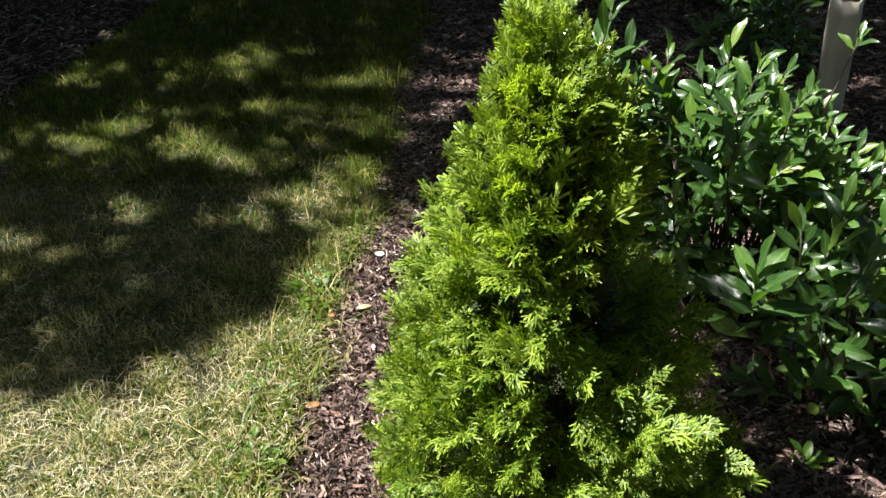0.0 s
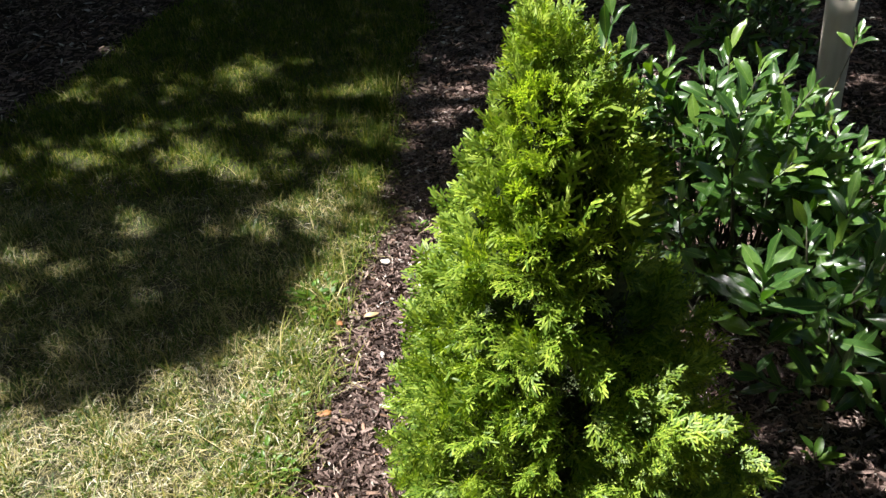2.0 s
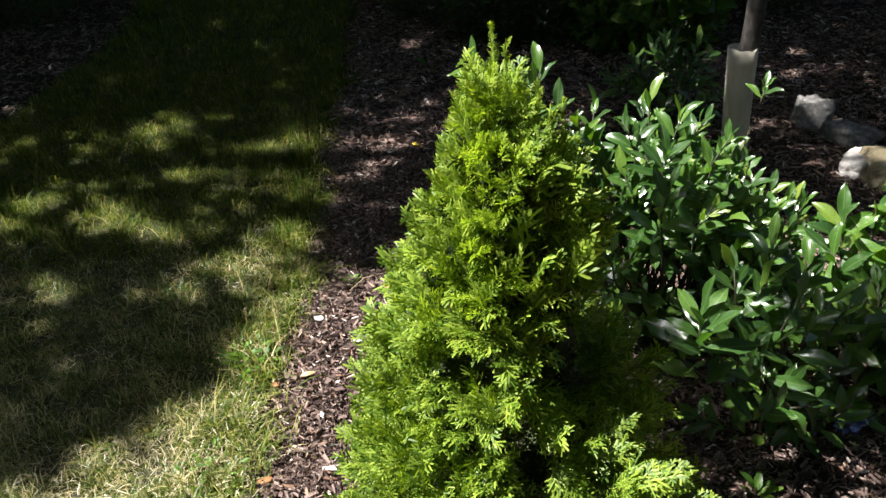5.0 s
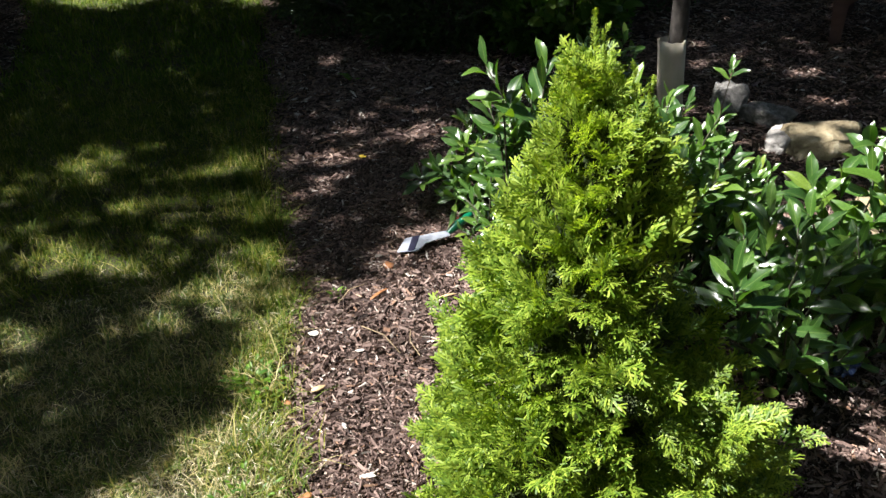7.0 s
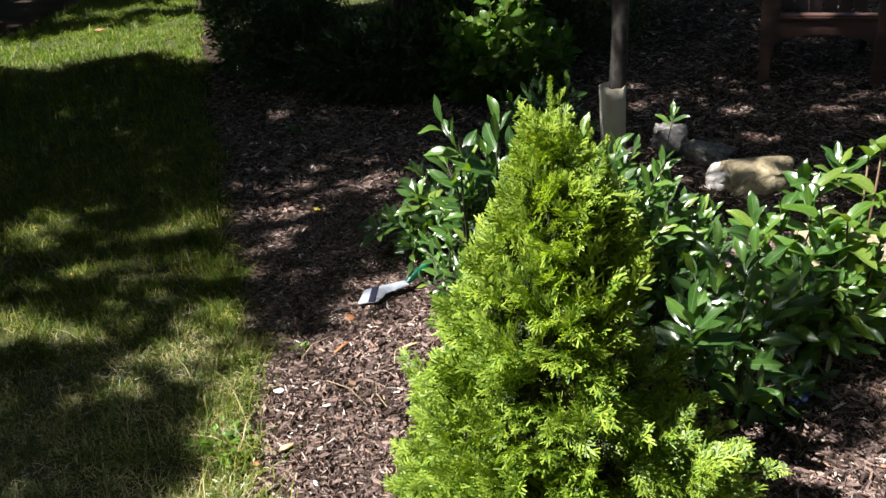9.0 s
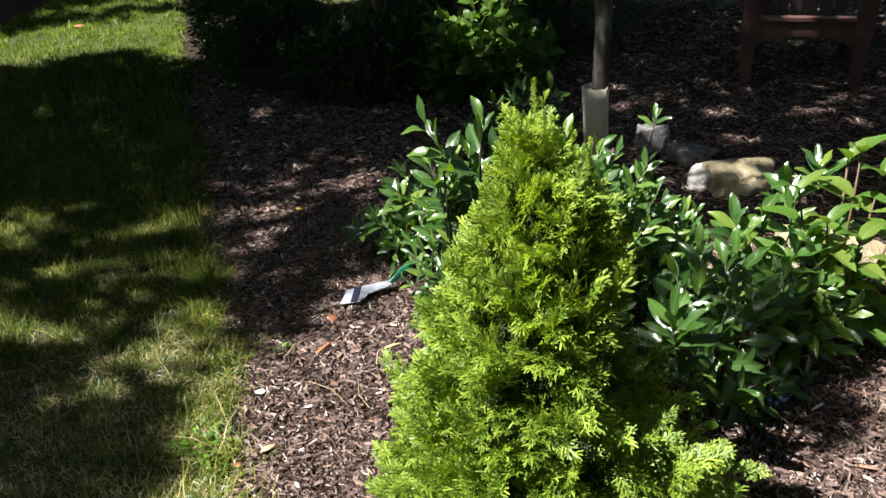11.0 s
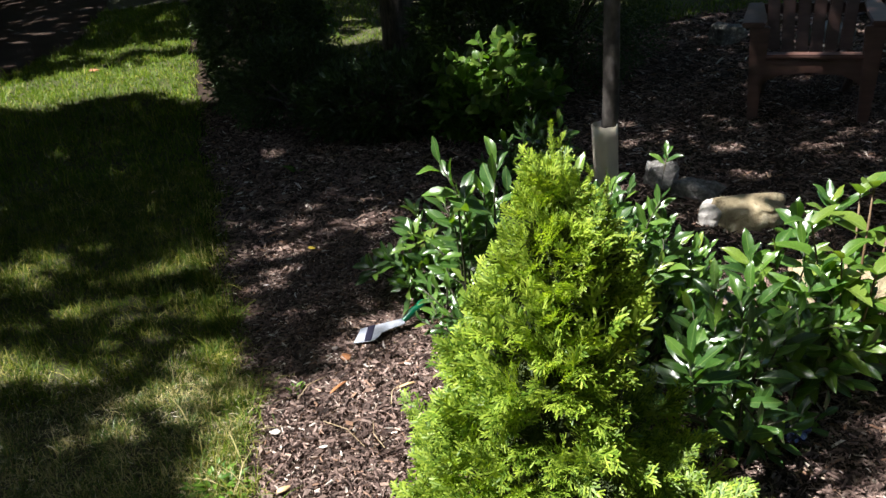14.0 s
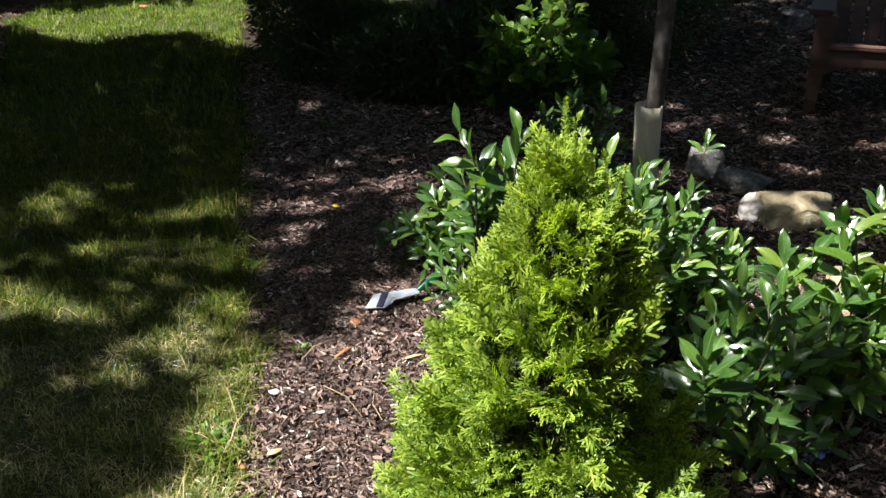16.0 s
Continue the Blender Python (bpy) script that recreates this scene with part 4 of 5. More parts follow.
for i, (sx, sz, mat) in enumerate(((0.24, 0.16, M_ROCK), (0.2, 0.14, M_ROCK), (0.2, 0.12, M_ROCK_GREY), (0.15, 0.1, M_ROCK_GREY))):
    s = stone("stone", 0, 0, (sx, sx * 0.85, sz), 40 * i, mat, "", "", seed=30 + i, sink=0.0, z=(0.0, 0.13, 0.25, 0.35)[i] - 0.02)
    s.parent = cairn
    for key in list(s.keys()):
        del s[key]

# ---- chairs ----


def slab(points, thick, axis):
    """A board with the given outline, thick along an axis (0: x, 1: y)."""
    bm = bmesh.new()
    lo = []
    for p in points:
        c = [0, 0, 0]
        rest = [k for k in range(3) if k != axis]
        c[rest[0]], c[rest[1]], c[axis] = p[0], p[1], -thick / 2
        lo.append(bm.verts.new(c))
    f = bm.faces.new(lo)
    ext = bmesh.ops.extrude_face_region(bm, geom=[f])
    d = [0, 0, 0]
    d[axis] = thick
    bmesh.ops.translate(bm, verts=[v for v in ext["geom"] if isinstance(v, bmesh.types.BMVert)], vec=d)
    bmesh.ops.recalc_face_normals(bm, faces=bm.faces[:])
    bmesh.ops.bevel(bm, geom=[e for e in bm.edges if len(e.link_faces) == 2 and e.calc_face_angle(0) > 0.6], offset=min(thick * 0.2, 0.006), segments=2, affect="EDGES")
    return bm


def moved(bm, m):
    bm.transform(m)
    return bm


def adirondack(m, mat, label):
    """x to the chair's side, y to its back, the front feet at y = 0."""
    ch = thing("garden_chair", m, label, "chair")
    for s in (-1, 1):
        part("front_leg", moved(slab([(-0.03, 0.0), (0.026, 0.0), (0.048, 0.53), (-0.056, 0.53)], 0.045, 1), pose(s * 0.285, 0, 0, 0, 0, 0 if s > 0 else 180)), mat, ch)
        part("rear_leg", moved(slab([(0.62, 0.0), (0.7, 0.0), (0.1, 0.37), (0.03, 0.33)], 0.035, 0), pose(s * 0.235, 0, 0)), mat, ch)
        part("armrest", moved(slab([(-0.058, -0.04), (0.058, -0.04), (0.066, 0.15), (0.045, 0.62), (-0.04, 0.62), (-0.055, 0.2)], 0.028, 2), pose(s * 0.315, 0, 0.545)), mat, ch)
    arch = [(-0.25, 0.2), (-0.25, 0.35), (0.25, 0.35), (0.25, 0.2), (0.21, 0.235), (0.15, 0.262), (0.0, 0.27), (-0.15, 0.262), (-0.21, 0.235)]
    part("apron", moved(slab(arch, 0.03, 1), pose(0, 0.01, 0)), mat, ch)
    for k in range(5):
        part("seat_slat", box_bm(0, 0.02 + 0.098 * k, 0.365 - 0.026 * k, 0.5, 0.088, 0.026, 0.009), mat, ch)
    for k in range(6):
        x = -0.2 + 0.08 * k
        top = 0.97 - 0.35 * x * x * 4
        bm = box_bm(0, 0, 0.36, 0.068, 0.022, 0.72 * top, 0.007)
        part("back_slat", moved(bm, pose(x * 0.95, 0.47, 0.27, -20, x * 22, 0)), mat, ch)
    part("back_rail", box_bm(0, 0.63, 0.52, 0.66, 0.03, 0.06, 0.006), mat, ch)
    return ch


adirondack(pose(3.05, 3.71, 0.0, 0, 0, -37.8) @ Matrix.Diagonal((1.08, 1.05, 1.06, 1)), M_CHAIR, "brown slatted garden chair standing on mulch in the shade")


def splayed_table(m):
    tb = thing("garden_table", m, "red painted garden table on splayed board legs", "table")
    for sx in (-1, 1):
        for sy in (-1, 1):
            part("leg", moved(box_bm(0, 0, 0.37, 0.085, 0.035, 0.78, 0.004), Matrix.Translation((sx * 0.55, sy * 0.25, 0)) @ pose(0, 0, 0, 0, -sx * 19, 0)), M_RED, tb)
        part("cross_board", box_bm(sx * 0.33, 0, 0.66, 0.035, 0.62, 0.08, 0.004), M_RED, tb)
    for k in range(6):
        part("top_board", box_bm(0, -0.3 + 0.12 * k, 0.735, 0.64, 0.11, 0.03, 0.004), M_RED, tb)
    return tb


splayed_table(pose(2.33 + 0.55, 2.2 - 0.25, 0.0))

# ---- the hand tool in the mulch ----
tool = thing("hand_trowel", pose(0.08, 2.385, 0.016), "trowel with bright blade and green handle, lying in mulch", "trowel")
blade = [(-0.1, -0.026), (-0.03, -0.046), (-0.004, -0.03), (0.01, -0.014), (0.06, -0.008), (0.104, -0.004), (0.11, 0.03), (-0.02, 0.042), (-0.056, 0.046)]
blade_part = part("blade", moved(slab(blade, 0.004, 2), pose(0, 0, 0.016, 5, -5, 0)), M_STEEL, tool)
band = [(-0.062, -0.036), (-0.037, -0.043), (0.0, 0.041), (-0.028, 0.043)]
part("label_band", moved(slab(band, 0.003, 2), pose(0, 0, 0.0185, 5, -5, 0)), M_STICKER, blade_part, "dark band on the blade")
handle_part = part("handle", mesh_np("handle", *tube([(0.1, 0.016, 0.026), (0.118, 0.022, 0.034), (0.142, 0.032, 0.046), (0.176, 0.044, 0.06), (0.196, 0.05, 0.068), (0.204, 0.053, 0.071)], [0.008, 0.013, 0.016, 0.016, 0.013, 0.005], 14), M_GREEN), None, tool, "green plastic handle")
part("grip_stripe", mesh_np("grip_stripe", *tube([(0.112, 0.034, 0.042), (0.14, 0.046, 0.056), (0.165, 0.054, 0.068)], [0.002, 0.003, 0.002], 8), M_REDGRIP), None, handle_part, "red grip stripe")

# ---- dark shrubs and trees round the place ----
def leaf_quad(width):
    v = np.array([[0, 0, 0], [width / 2, 0.45, 0.06], [0, 1, -0.08], [-width / 2, 0.45, 0.06]])
    return v, np.array([[0, 1, 2], [0, 2, 3]])


def foliage(centre, radii, n, size, width, seed, shell=0.55, bottom=-0.95, lump=0.18, square=0.0):
    """Leaves through the outer part of an uneven crown."""
    r = np.random.default_rng(seed)
    d = r.normal(size=(n, 3))
    d /= np.linalg.norm(d, axis=1, keepdims=True)
    d = d[d[:, 2] > bottom]
    k = np.array([1 + lump * noise.noise(Vector(q) * 2.3 + Vector((seed, 0, 0))) + 0.6 * lump * noise.noise(Vector(q) * 6) for q in d])
    k = k * (1 - square + square / np.max(np.abs(d), axis=1))
    rad = (shell + (1 - shell) * r.random(len(d)) ** 0.6) * k
    pos = np.array(centre) + d * rad[:, None] * np.array(radii)
    axis = d + r.normal(0, 0.7, d.shape) + np.array([0, 0, 0.25])
    rot = frames_from(axis, r.normal(0, 0.6, d.shape) + np.array([0, 0, 1.0]))
    return scatter(leaf_quad(width), pos, rot, size * r.uniform(0.6, 1.2, len(d)))


def bush(name, base, centre, radii, n, size, width, mat, label, seed, category="shrub", square=0.0):
    ob = thing(name, pose(base[0], base[1], 0.0), label, category)
    c = (centre[0] - base[0], centre[1] - base[1], centre[2])
    r = np.random.default_rng(seed)
    stems = []
    for i in range(9):
        d = r.normal(size=3)
        d[2] = abs(d[2]) * 0.6
        d /= np.linalg.norm(d)
        stems.append(tube([(0, 0, -0.03), np.array(c) * 0.5 + d * 0.1 * np.array(radii), np.array(c) + d * 0.8 * np.array(radii)], [0.02, 0.013, 0.004], 6))
    for piece in stems:
        part("stem", mesh_np("stem", *piece, M_BARK), None, ob)
    tagged(part("leaves", mesh_np("leaves", *foliage(c, radii, n, size, width, seed, square=square), mat, False), None, ob), kind="stuff")
    return ob


bush("yew_bush", (0.11, 6.3), (0.11, 6.3, 0.75), (0.46, 0.5, 0.95), 30000, 0.052, 0.34, M_DARKLEAF, "dark clipped evergreen bush beside the lawn", 21, square=0.7)
bush("low_bush", (1.33, 4.42), (1.33, 4.42, 0.2), (0.42, 0.22, 0.26), 2600, 0.055, 0.5, M_WEED, "low leafy green undergrowth in shade", 29)
bush("evergreen_bush", (0.2, 5.55), (0.2, 5.55, 0.25), (0.5, 0.4, 0.36), 5000, 0.05, 0.33, M_DARKLEAF, "low dark evergreen bush at the lawn edge", 28)
bush("evergreen_bush", (0.78, 4.9), (0.78, 4.9, 0.22), (0.62, 0.42, 0.27), 5500, 0.07, 0.33, M_DARKLEAF, "low dark evergreen bush in deep shade", 22)
bush("evergreen_bush", (1.55, 5.1), (1.55, 5.1, 0.5), (0.55, 0.45, 0.58), 8000, 0.07, 0.4, M_DARKLEAF, "dark evergreen bush behind the young tree", 23)
bush("evergreen_bush", (2.3, 5.4), (2.3, 5.4, 0.7), (0.72, 0.7, 0.9), 20000, 0.045, 0.3, M_DARKLEAF, "tall dark evergreen bush at the sitting place", 24)
bush("evergreen_bush", (-3.0, 6.1), (-3.0, 6.1, 0.6), (0.62, 0.6, 0.75), 16000, 0.05, 0.3, M_DARKLEAF, "dark evergreen bush across the lawn", 25)
ROUND_LEAVES = [mesh_np("round_leaf", *blade_grid(6, 5, 0.8 + 0.08 * (i % 2), 0.15, 0.2 + 0.15 * (i % 3), 0.05, 0.7, 2.2, i), M_BROAD) for i in range(4)]
shrub("leafy_bush", (1.35, 4.35), (1.33, 4.35, 0.34), (0.42, 0.25, 0.32), 38, ROUND_LEAVES, 8, 0.1, "bush with round bright green leaves, sunlit in places", "shrub", low=-0.7, seed=27)

shrub("leafy_bush", (0.6, 6.62), (0.6, 6.6, 0.46), (0.17, 0.12, 0.16), 11, ROUND_LEAVES, 7, 0.09, "small pale-leaved bush beyond the dark evergreens", "shrub", low=-0.2, seed=33)

# ---- tree crowns overhead, out of view, their leaves and gaps set to shape the sunlight ----
SUN_GAPS = [  # x, y, half width, half depth on the ground
    (-1.29, 3.64, 0.16, 0.18), (-1.08, 3.15, 0.2, 0.12), (-0.9, 3.18, 0.08, 0.08), (-0.76, 3.82, 0.05, 0.04), (-0.62, 3.38, 0.09, 0.11), (-0.5, 3.23, 0.07, 0.07),
    (-0.54, 2.97, 0.05, 0.04), (-1.24, 2.7, 0.1, 0.1), (-0.98, 2.57, 0.06, 0.07), (-0.88, 2.53, 0.07, 0.06), (-0.77, 2.77, 0.05, 0.04), (-0.53, 2.45, 0.06, 0.1),
    (-0.77, 2.2, 0.09, 0.06), (-0.65, 2.24, 0.1, 0.08), (-2.09, 3.35, 0.11, 0.08), (-2.2, 4.1, 0.07, 0.07), (-1.7, 2.79, 0.1, 0.07), (-1.56, 2.9, 0.06, 0.05),
    (-1.28, 2.25, 0.05, 0.03), (-1.63, 2.0, 0.05, 0.04), (-1.22, 1.64, 0.05, 0.03),
    (-0.2, 3.2, 0.15, 0.15), (0.2, 3.47, 0.1, 0.07),
    (-0.03, 3.68, 0.1, 0.05), (0.46, 2.57, 0.26, 0.16), (0.1, 2.39, 0.16, 0.07), (0.32, 2.3, 0.08, 0.06), (0.0, 4.82, 0.07, 0.06), (2.72, 3.32, 0.09, 0.02), (2.4, 3.5, 0.04, 0.01), (2.2, 3.15, 0.03, 0.01), (2.9, 3.0, 0.04, 0.02), (2.55, 4.0, 0.03, 0.02), (0.9, 6.67, 0.2, 0.15), (2.0, 2.6, 0.1, 0.06), (3.1, 3.39, 0.09, 0.02),
    (1.9, 2.62, 0.05, 0.03), (2.05, 2.62, 0.05, 0.03), (1.6, 3.2, 0.04, 0.06), (1.74, 2.82, 0.06, 0.03), (1.6, 4.36, 0.22, 0.15), (1.85, 3.22, 0.06, 0.05), (1.83, 2.8, 0.05, 0.05), (1.3, 3.3, 0.07, 0.04), (1.98, 3.85, 0.08, 0.03), (2.24, 3.88, 0.06, 0.02), (2.1, 4.2, 0.05, 0.02), (1.6, 2.9, 0.05, 0.06), (1.72, 4.5, 0.05, 0.05), (1.85, 4.4, 0.04, 0.04), (1.4, 4.5, 0.05, 0.05), (3.31, 3.77, 0.14, 0.05), (3.5, 3.6, 0.05, 0.04), (1.1, 8.3, 0.7, 0.45), (4.4, 6.9, 0.3, 0.15)]


def sunlit(x, y):
    """How open the crowns leave the sun's way to this place on the ground, 0 to 1."""
    wob = np.array([noise.noise(Vector((a_ * 3.1, b_ * 3.1, 8.0))) + 0.6 * noise.noise(Vector((a_ * 8.3, b_ * 8.3, 5.0))) for a_, b_ in zip(x, y)])
    edge = np.interp(x, [-6, -2.3, -1.43, -0.95, -0.8, -0.66, -0.55, -0.47, -0.4, -0.26, 0.05, 0.6, 1.2, 1.8, 2.3, 3.0, 5.0],
                     [1.5, 1.45, 1.4, 1.36, 1.44, 1.6, 2.1, 2.45, 2.2, 2.3, 2.33, 2.6, 2.35, 2.0, 1.7, 1.2, 0.6])
    near_side = (y > -1.3 - 0.2 * np.abs(x)) & (np.abs(x) < 4.2)
    lit = near_side * (1 - smooth(y + 0.1 * wob, edge - 0.1, edge + 0.12))
    for gx_, gy_, a_, b_ in ((0.68, 1.43, 0.12, 0.06), (0.72, 1.27, 0.13, 0.13), (0.9, 1.37, 0.1, 0.08), (1.13, 1.15, 0.1, 0.07), (1.24, 1.3, 0.14, 0.08)):      # unseen leaf patches added overhead to shade the laurels
        lit = lit * smooth(((x - gx_) / a_) ** 2 + ((y - gy_) / b_) ** 2, 0.8, 1.2)
    for gx_, gy_, a_, b_ in SUN_GAPS:
        d = ((x - gx_) / (a_ + 0.05)) ** 2 + ((y - gy_) / (b_ + 0.05)) ** 2
        lit = np.maximum(lit, (0.92 if gx_ < 0.1 else 0.97) * (1 - smooth(d + 0.8 * wob, 0.35, 1.4)))
    low = np.interp(x, [-2.6, -2.3, -1.75, -1.3, -0.85, -0.43, -0.2], [7.9, 7.55, 6.9, 7.05, 6.95, 6.4, 6.3])
    band = smooth(y + 0.15 * wob, low - 0.1, low + 0.12) * (1 - smooth(y + 0.2 * wob, 8.4, 8.65))
    band = np.maximum(band, smooth(y + 0.3 * wob, 8.9, 9.1) * (1 - smooth(y + 0.4 * wob, 9.5, 9.8)) * (x > -1.7))
    return np.maximum(lit, band * (x > -2.9) * (x < 0.1))


def tree_of_shade(name, foot, reach, label, seed):
    ob = thing(name, pose(foot[0], foot[1], 0.0), label, "tree")
    limbs = [tube([(0, 0, -0.1), (0.02, 0, 1.2), (0.0, 0.05, 3.6), (0.05, 0, 5.6), (0, 0, 8.0)], [0.16, 0.135, 0.12, 0.09, 0.03], 14)]
    r = np.random.default_rng(seed)
    for i in range(12):
        th = i * 2.39996
        end = np.array([math.cos(th) * reach * r.uniform(0.5, 0.9), math.sin(th) * reach * r.uniform(0.5, 0.9), r.uniform(5.3, 8.0)])
        root = np.array([0, 0, r.uniform(3.0, 5.5)])
        limbs.append(tube([root, root * 0.5 + end * 0.5 + np.array([0, 0, 0.25]), end], [0.03, 0.02, 0.006], 6))
    part("trunk", mesh_np("trunk", *merge(limbs), M_BARK), None, ob)
    return ob


SHADE = [tree_of_shade("shade_tree", f, 2.6, lab, s) for f, lab, s in (
    ((-4.6, 3.2), "broadleaf tree that shades the lawn", 41), ((3.5, -5.0), "unseen broadleaf tree added at the near end to block sky light", 46), ((-4.4, 9.6), "broadleaf tree beyond the lawn", 42),
    ((1.35, 6.9), "broadleaf tree with a grey trunk behind the shrubs", 43), ((-5.2, 14.5), "broadleaf tree at the far end of the lawn", 44),
    ((6.2, 8.5), "broadleaf tree behind the sitting place", 45))]
n = 125000
gx, gy = rng.uniform(-3.5, 5.0, n), rng.uniform(0.3, 8.0, n)
clump = np.array([0.71 + 0.72 * noise.noise(Vector((a_ * 4.2, b_ * 3.4, 3.0))) + 0.3 * noise.noise(Vector((a_ * 11, b_ * 9, 1.0))) for a_, b_ in zip(gx, gy)])
clump = np.where((gy < 2.5) & (gx < -0.8), clump + 0.19, clump) + 0.5 * smooth(gy, np.where(gx > -0.5, 3.7, 3.4), np.where(gx > -0.5, 4.2, 3.9)) - 0.1 * ((gx > -0.45) & (gy > 2.45) & (gy < 3.6)) - 0.18 * ((gx < -0.45) & (gy > 2.5) & (gy < 3.75)) + 0.6 * smooth(-gx, 2.1, 2.35)
thin = ((gx > -2.3) & (gx < 0.9) & (gy < 5) & (gy > 1.4))
keep = (rng.random(n) > sunlit(gx, gy)) & (rng.random(n) < np.where(thin, clump, np.where((gx > 1.2) & (gy < 7), 0.8, 1.0)))
size = rng.uniform(0.075, 0.14, n)
# wide leaves all round, added out of view to cut the sky light
m = 80000
wx, wy = rng.uniform(-11, 13, m), rng.uniform(-9, 20, m)
inner = (wx > -3.5) & (wx < 5.0) & (wy > 0.3) & (wy < 8.0)
wide_keep = (rng.random(m) > sunlit(wx, wy)) & ~inner
gx, gy = np.concatenate([gx[keep], wx[wide_keep]]), np.concatenate([gy[keep], wy[wide_keep]])
size = np.concatenate([size[keep], rng.uniform(0.26, 0.42, wide_keep.sum())])
h = rng.uniform(5.2, 7.8, len(gx)) + np.where(np.arange(len(gx)) < keep.sum(), 0, rng.uniform(0, 2.5, len(gx)))
px, py = gx - SLOPE_X * h, gy - SLOPE_Y * h
axis = np.stack([rng.normal(size=len(h)), rng.normal(size=len(h)), rng.normal(0, 0.4, len(h))], -1)
rot = frames_from(axis, np.stack([rng.normal(0, 0.5, len(h)), rng.normal(0, 0.5, len(h)), np.ones(len(h))], -1))
feet = np.array([[o.matrix_world.translation.x, o.matrix_world.translation.y] for o in SHADE])
near = np.argmin((px[:, None] - feet[:, 0]) ** 2 + (py[:, None] - feet[:, 1]) ** 2, axis=1)
for i, o in enumerate(SHADE):
    k = near == i
    pos = np.stack([px[k] - feet[i, 0], py[k] - feet[i, 1], h[k]], -1)
    tagged(part("crown", mesh_np("crown", *scatter(leaf_quad(0.6), pos, rot[k], size[k]), M_CROWN, False), None, o), kind="stuff")

# ---- ring of woods, out of view, added to block low sky light ----
n = 32000
th, far_r = rng.uniform(0, 2 * np.pi, n), rng.uniform(15.5, 18.0, n)
pos = np.stack([far_r * np.cos(th), 4 + far_r * np.sin(th), 7.5 * rng.random(n)], -1)
rot = frames_from(rng.normal(size=(n, 3)), rng.normal(size=(n, 3)))
woods = part("woods", mesh_np("woods", *scatter(leaf_quad(0.7), pos, rot, rng.uniform(0.4, 0.8, n)), M_CROWN, False))
tagged(woods, "unseen ring of dark green leaves added to block low sky light", "woods", kind="stuff")

# ---- small things on the ground ----


def fallen_leaf(x, y, length, turn, mat, label, lift=0.02, curl=0.35, width=0.45, name="fallen_leaf"):
    v, f = blade_grid(7, 5, width, -0.25, curl, 0.06, 0.85, 2.2, turn)
    v[:, 1] -= 0.5
    ob = part(name, mesh_np(name, v * length, f, mat))
    ob.matrix_world = pose(x, y, float(ground_height(x, y)) + lift, 6, 4, turn)
    sol = ob.modifiers.new("thickness", "SOLIDIFY")
    sol.thickness = 0.0012
    return tagged(ob, label, "leaf")


fallen_leaf(-0.35, 1.965, 0.038, 60, M_PALELEAF, "bleached curled dead leaf on mulch", width=0.8)
fallen_leaf(-0.358, 1.70, 0.045, -70, M_DRYLEAF, "dry tan leaf on mulch")
fallen_leaf(-0.03, 3.267, 0.05, 20, M_YELLOW, "small yellow leaf on mulch", width=0.6)
fallen_leaf(-0.45, 1.667, 0.035, 40, M_ORANGE, "orange-brown leaf at the lawn edge", width=0.6)
fallen_leaf(-0.42, 1.3, 0.04, 100, M_ORANGE, "reddish brown leaf at the lawn edge", width=0.6)
fallen_leaf(-0.06, 2.3, 0.06, 10, M_ORANGE, "orange-brown leaf beside the trowel", width=0.7)
fallen_leaf(0.36, 2.16, 0.06, -40, M_DRYLEAF, "pale tan leaf under the laurel", width=0.7)
fallen_leaf(0.10, 2.05, 0.08, -80, M_DRYLEAF, "long tan strip of bark on mulch", width=0.15)
fallen_leaf(-0.12, 2.12, 0.09, -50, M_ORANGE, "long orange strip of bark on mulch", width=0.14)
fallen_leaf(-1.377, 8.28, 0.14, 30, M_ORANGE, "brown leaf on the lawn", lift=0.06, width=0.8)
fallen_leaf(-0.3, 1.52, 0.03, 15, M_PALELEAF, "pale chip of wood on mulch", width=0.4)
fallen_leaf(-0.22, 1.83, 0.028, 75, M_PALELEAF, "pale chip of wood on mulch", width=0.5)
for i in range(14):
    x, y, a2 = 1.15 + 0.5 * rng.random(), 0.85 + 0.35 * rng.random(), rng.uniform(-0.9, 0.3)
    ln = rng.uniform(0.12, 0.26)
    z = float(ground_height(x, y)) + 0.022
    v, f = tube([(0, 0, 0), (ln * 0.5, 0.01, 0.012), (ln, -0.01, 0.002)], [0.0016, 0.0014, 0.0008], 5)
    ob = part("dry_straw", mesh_np("dry_straw", v, f, M_STRAW))
    ob.matrix_world = pose(x, y, z, 0, 0, math.degrees(a2) - 15)
    tagged(ob, "dry tan grass stalk on mulch", "straw", "dry stalks on the mulch")
for x, y, ln, a2 in ((-0.2, 1.95, 0.2, -60), (-0.26, 2.1, 0.14, 40), (-0.05, 1.75, 0.13, 95), (0.02, 1.95, 0.11, 60)):
    v, f = tube([(0, 0, 0), (ln * 0.5, 0.012, 0.01), (ln, -0.006, 0.004)], [0.0018, 0.0016, 0.001], 5)
    ob = part("twig", mesh_np("twig", v, f, M_STRAW))
    ob.matrix_world = pose(x, y, 0.022, 0, 0, a2)
    tagged(ob, "thin dry twig on mulch", "twig")


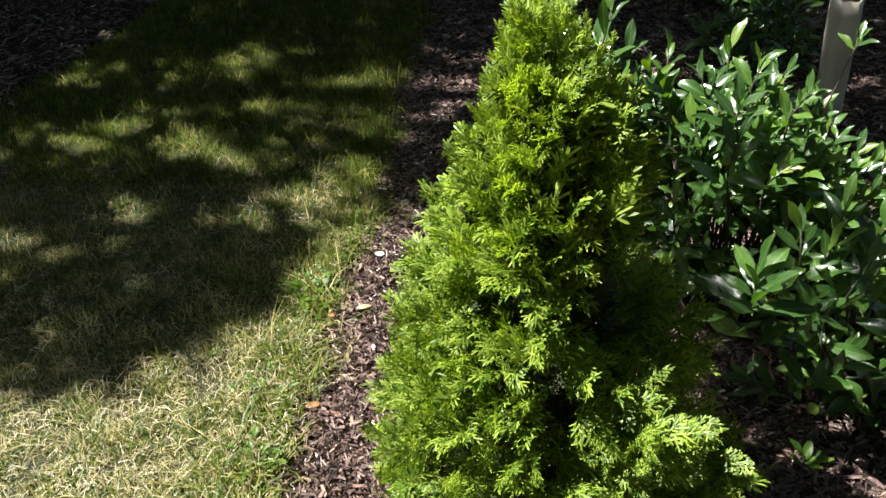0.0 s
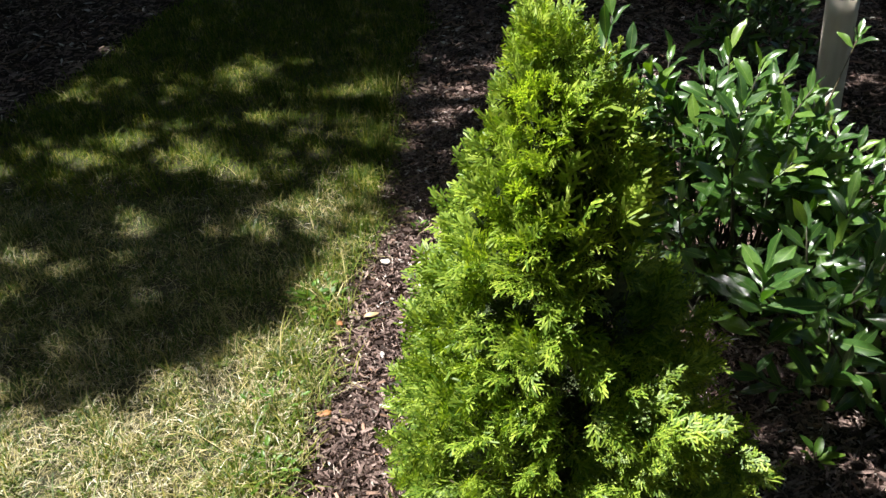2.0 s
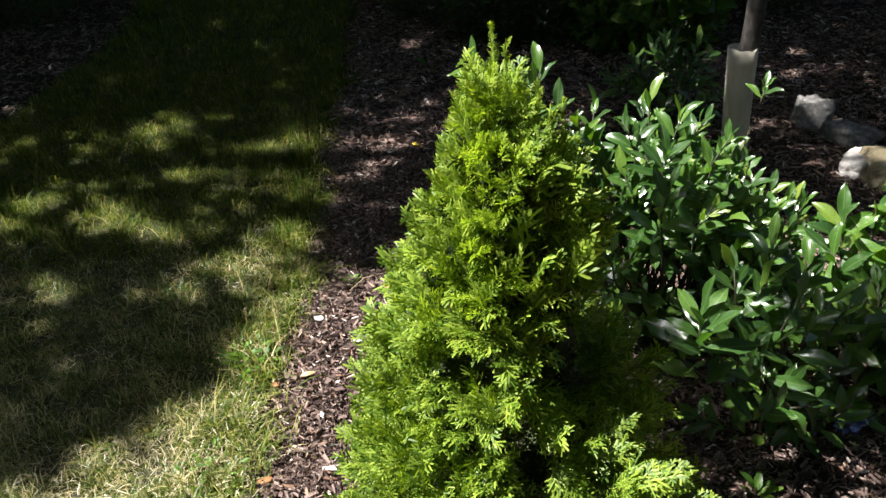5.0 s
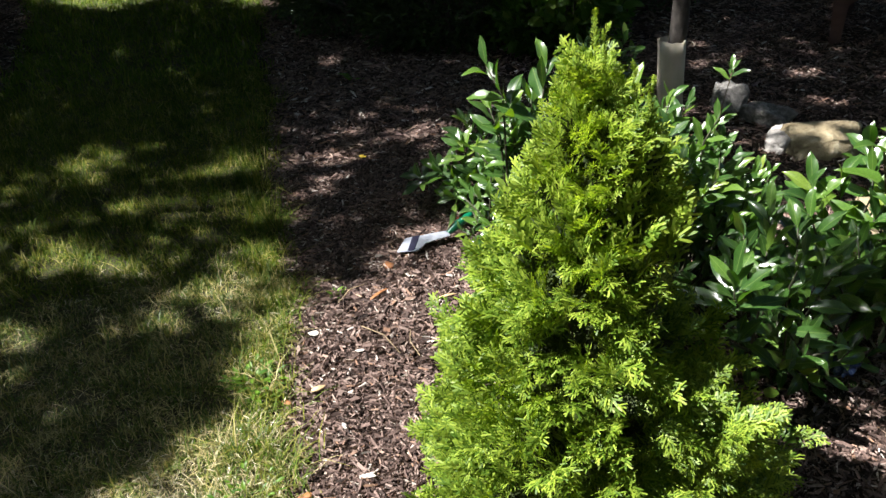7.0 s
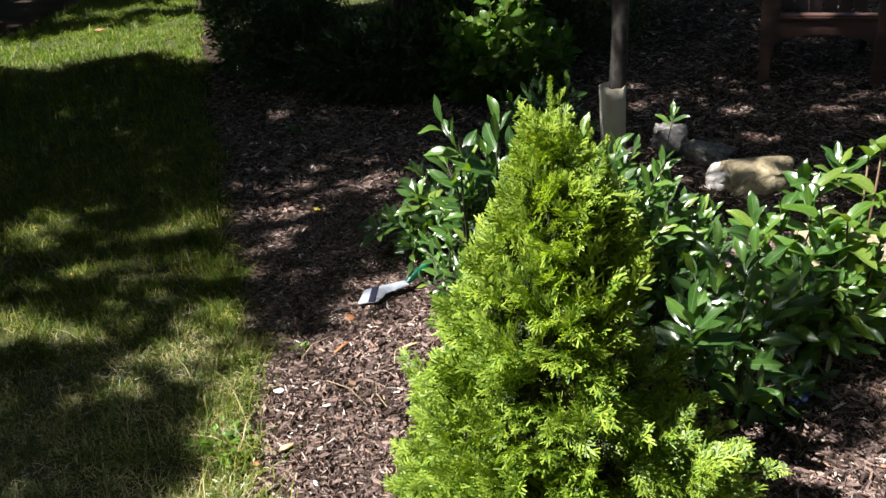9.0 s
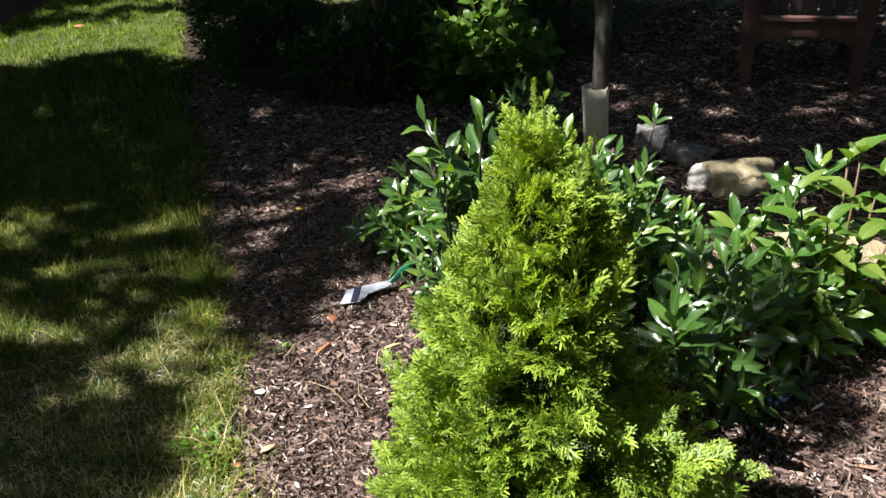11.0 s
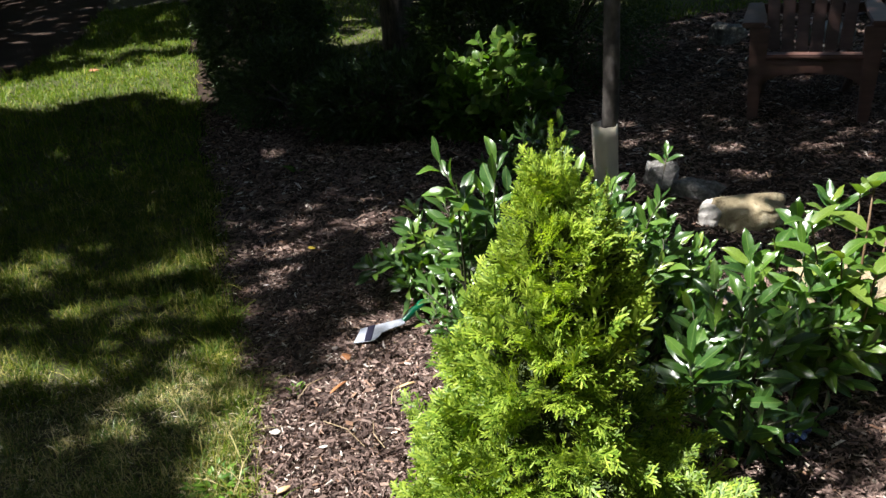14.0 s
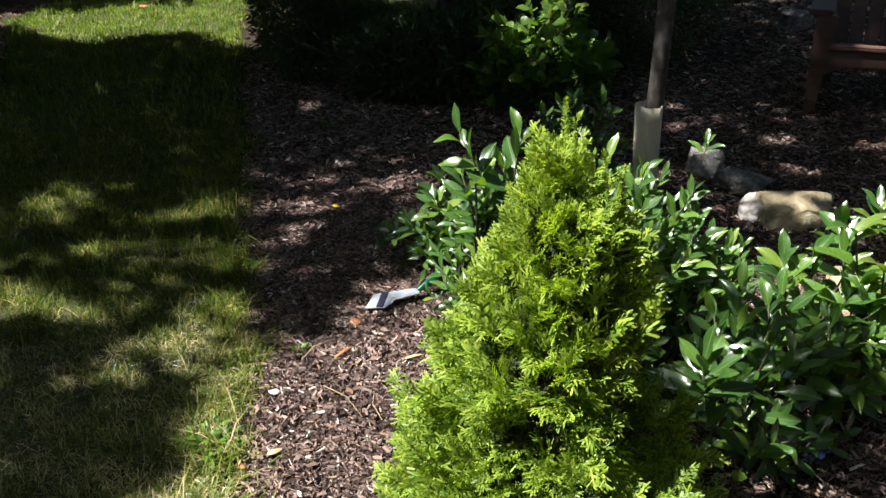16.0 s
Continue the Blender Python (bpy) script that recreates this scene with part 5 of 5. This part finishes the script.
def weed(x, y, n, size, label, spread=0.05, seed=0):
    r = np.random.default_rng(seed)
    base = turf_height(x, y) if in_lawn(np.array(x), np.array(y)) else ground_height(x, y)
    ob = thing("weed", pose(x, y, float(base)), label, "weed")
    leaf = blade_grid(6, 5, 0.42, 0.25, 0.3, 0.05, 0.75, 2.2, seed)
    th = r.uniform(0, 6.28, n)
    axis = np.stack([np.cos(th), np.sin(th), r.uniform(0.15, 1.0, n)], -1)
    pos = np.stack([np.cos(th) * spread * r.random(n), np.sin(th) * spread * r.random(n), r.uniform(0.0, 0.03, n)], -1)
    v, f = scatter(leaf, pos, frames_from(axis, np.tile([0, 0, 1.0], (n, 1))), size * r.uniform(0.6, 1.2, n))
    part("leaves", mesh_np("leaves", v, f, M_WEED), None, ob)
    part("stem", mesh_np("stem", *tube([(0, 0, -0.01), (0, 0, 0.03)], [0.004, 0.002], 6), M_TWIG), None, ob)


weed(-0.54, 1.78, 60, 0.034, "clump of broadleaf weeds at the lawn edge", 0.09, 1)
weed(-0.56, 1.33, 40, 0.022, "small weeds at the lawn edge", 0.1, 2)
weed(-0.52, 1.12, 34, 0.022, "small weeds at the lawn edge", 0.08, 3)
weed(0.69, 1.085, 9, 0.042, "small green seedling in the mulch", 0.015, 4)
weed(-0.26, 2.16, 9, 0.025, "tiny seedling in the mulch", 0.02, 5)
weed(0.05, 4.4, 6, 0.08, "dim seedling in the shaded mulch", 0.02, 6)


def crumpled(x, y):
    bm = bmesh.new()
    bmesh.ops.create_icosphere(bm, subdivisions=3, radius=0.5)
    for v in bm.verts:
        d = v.co.normalized()
        v.co = Vector((d.x * 0.045, d.y * 0.03, d.z * 0.022)) * (1 + 0.5 * noise.noise(d * 3.1) + 0.3 * noise.noise(d * 7))
    ob = part("wrapper", bm, M_BLUE)
    ob.matrix_world = pose(x, y, float(ground_height(x, y)) + 0.03, 0, 0, 30)
    tagged(ob, "small crumpled blue and silver wrapper on mulch", "litter")


crumpled(0.97, 1.25)

# ---- single shards that lie on top of the mulch ----
SHARDS = [mesh_np("bark_chip", *CHIPS[i], M_CHIP_ONE, False) for i in range(6)]
placed = 0
while placed < 280:
    x, y = rng.uniform(-0.42, 0.5), rng.uniform(1.25, 2.35)
    if math.hypot(x - ARB[0], y - ARB[1]) < 0.3 or in_lawn(np.array(x), np.array(y)):
        continue
    ln = rng.uniform(0.018, 0.042)
    ob = new("bark_chip", SHARDS[placed % 6])
    ob.parent = ground
    ob.matrix_world = pose(x, y, float(ground_height(x, y)) + 0.015, rng.normal(0, 9), rng.normal(0, 9), rng.uniform(0, 360)) @ Matrix.Diagonal((ln * rng.uniform(0.2, 0.45), ln, 0.004 + 0.1 * ln, 1))
    placed += 1
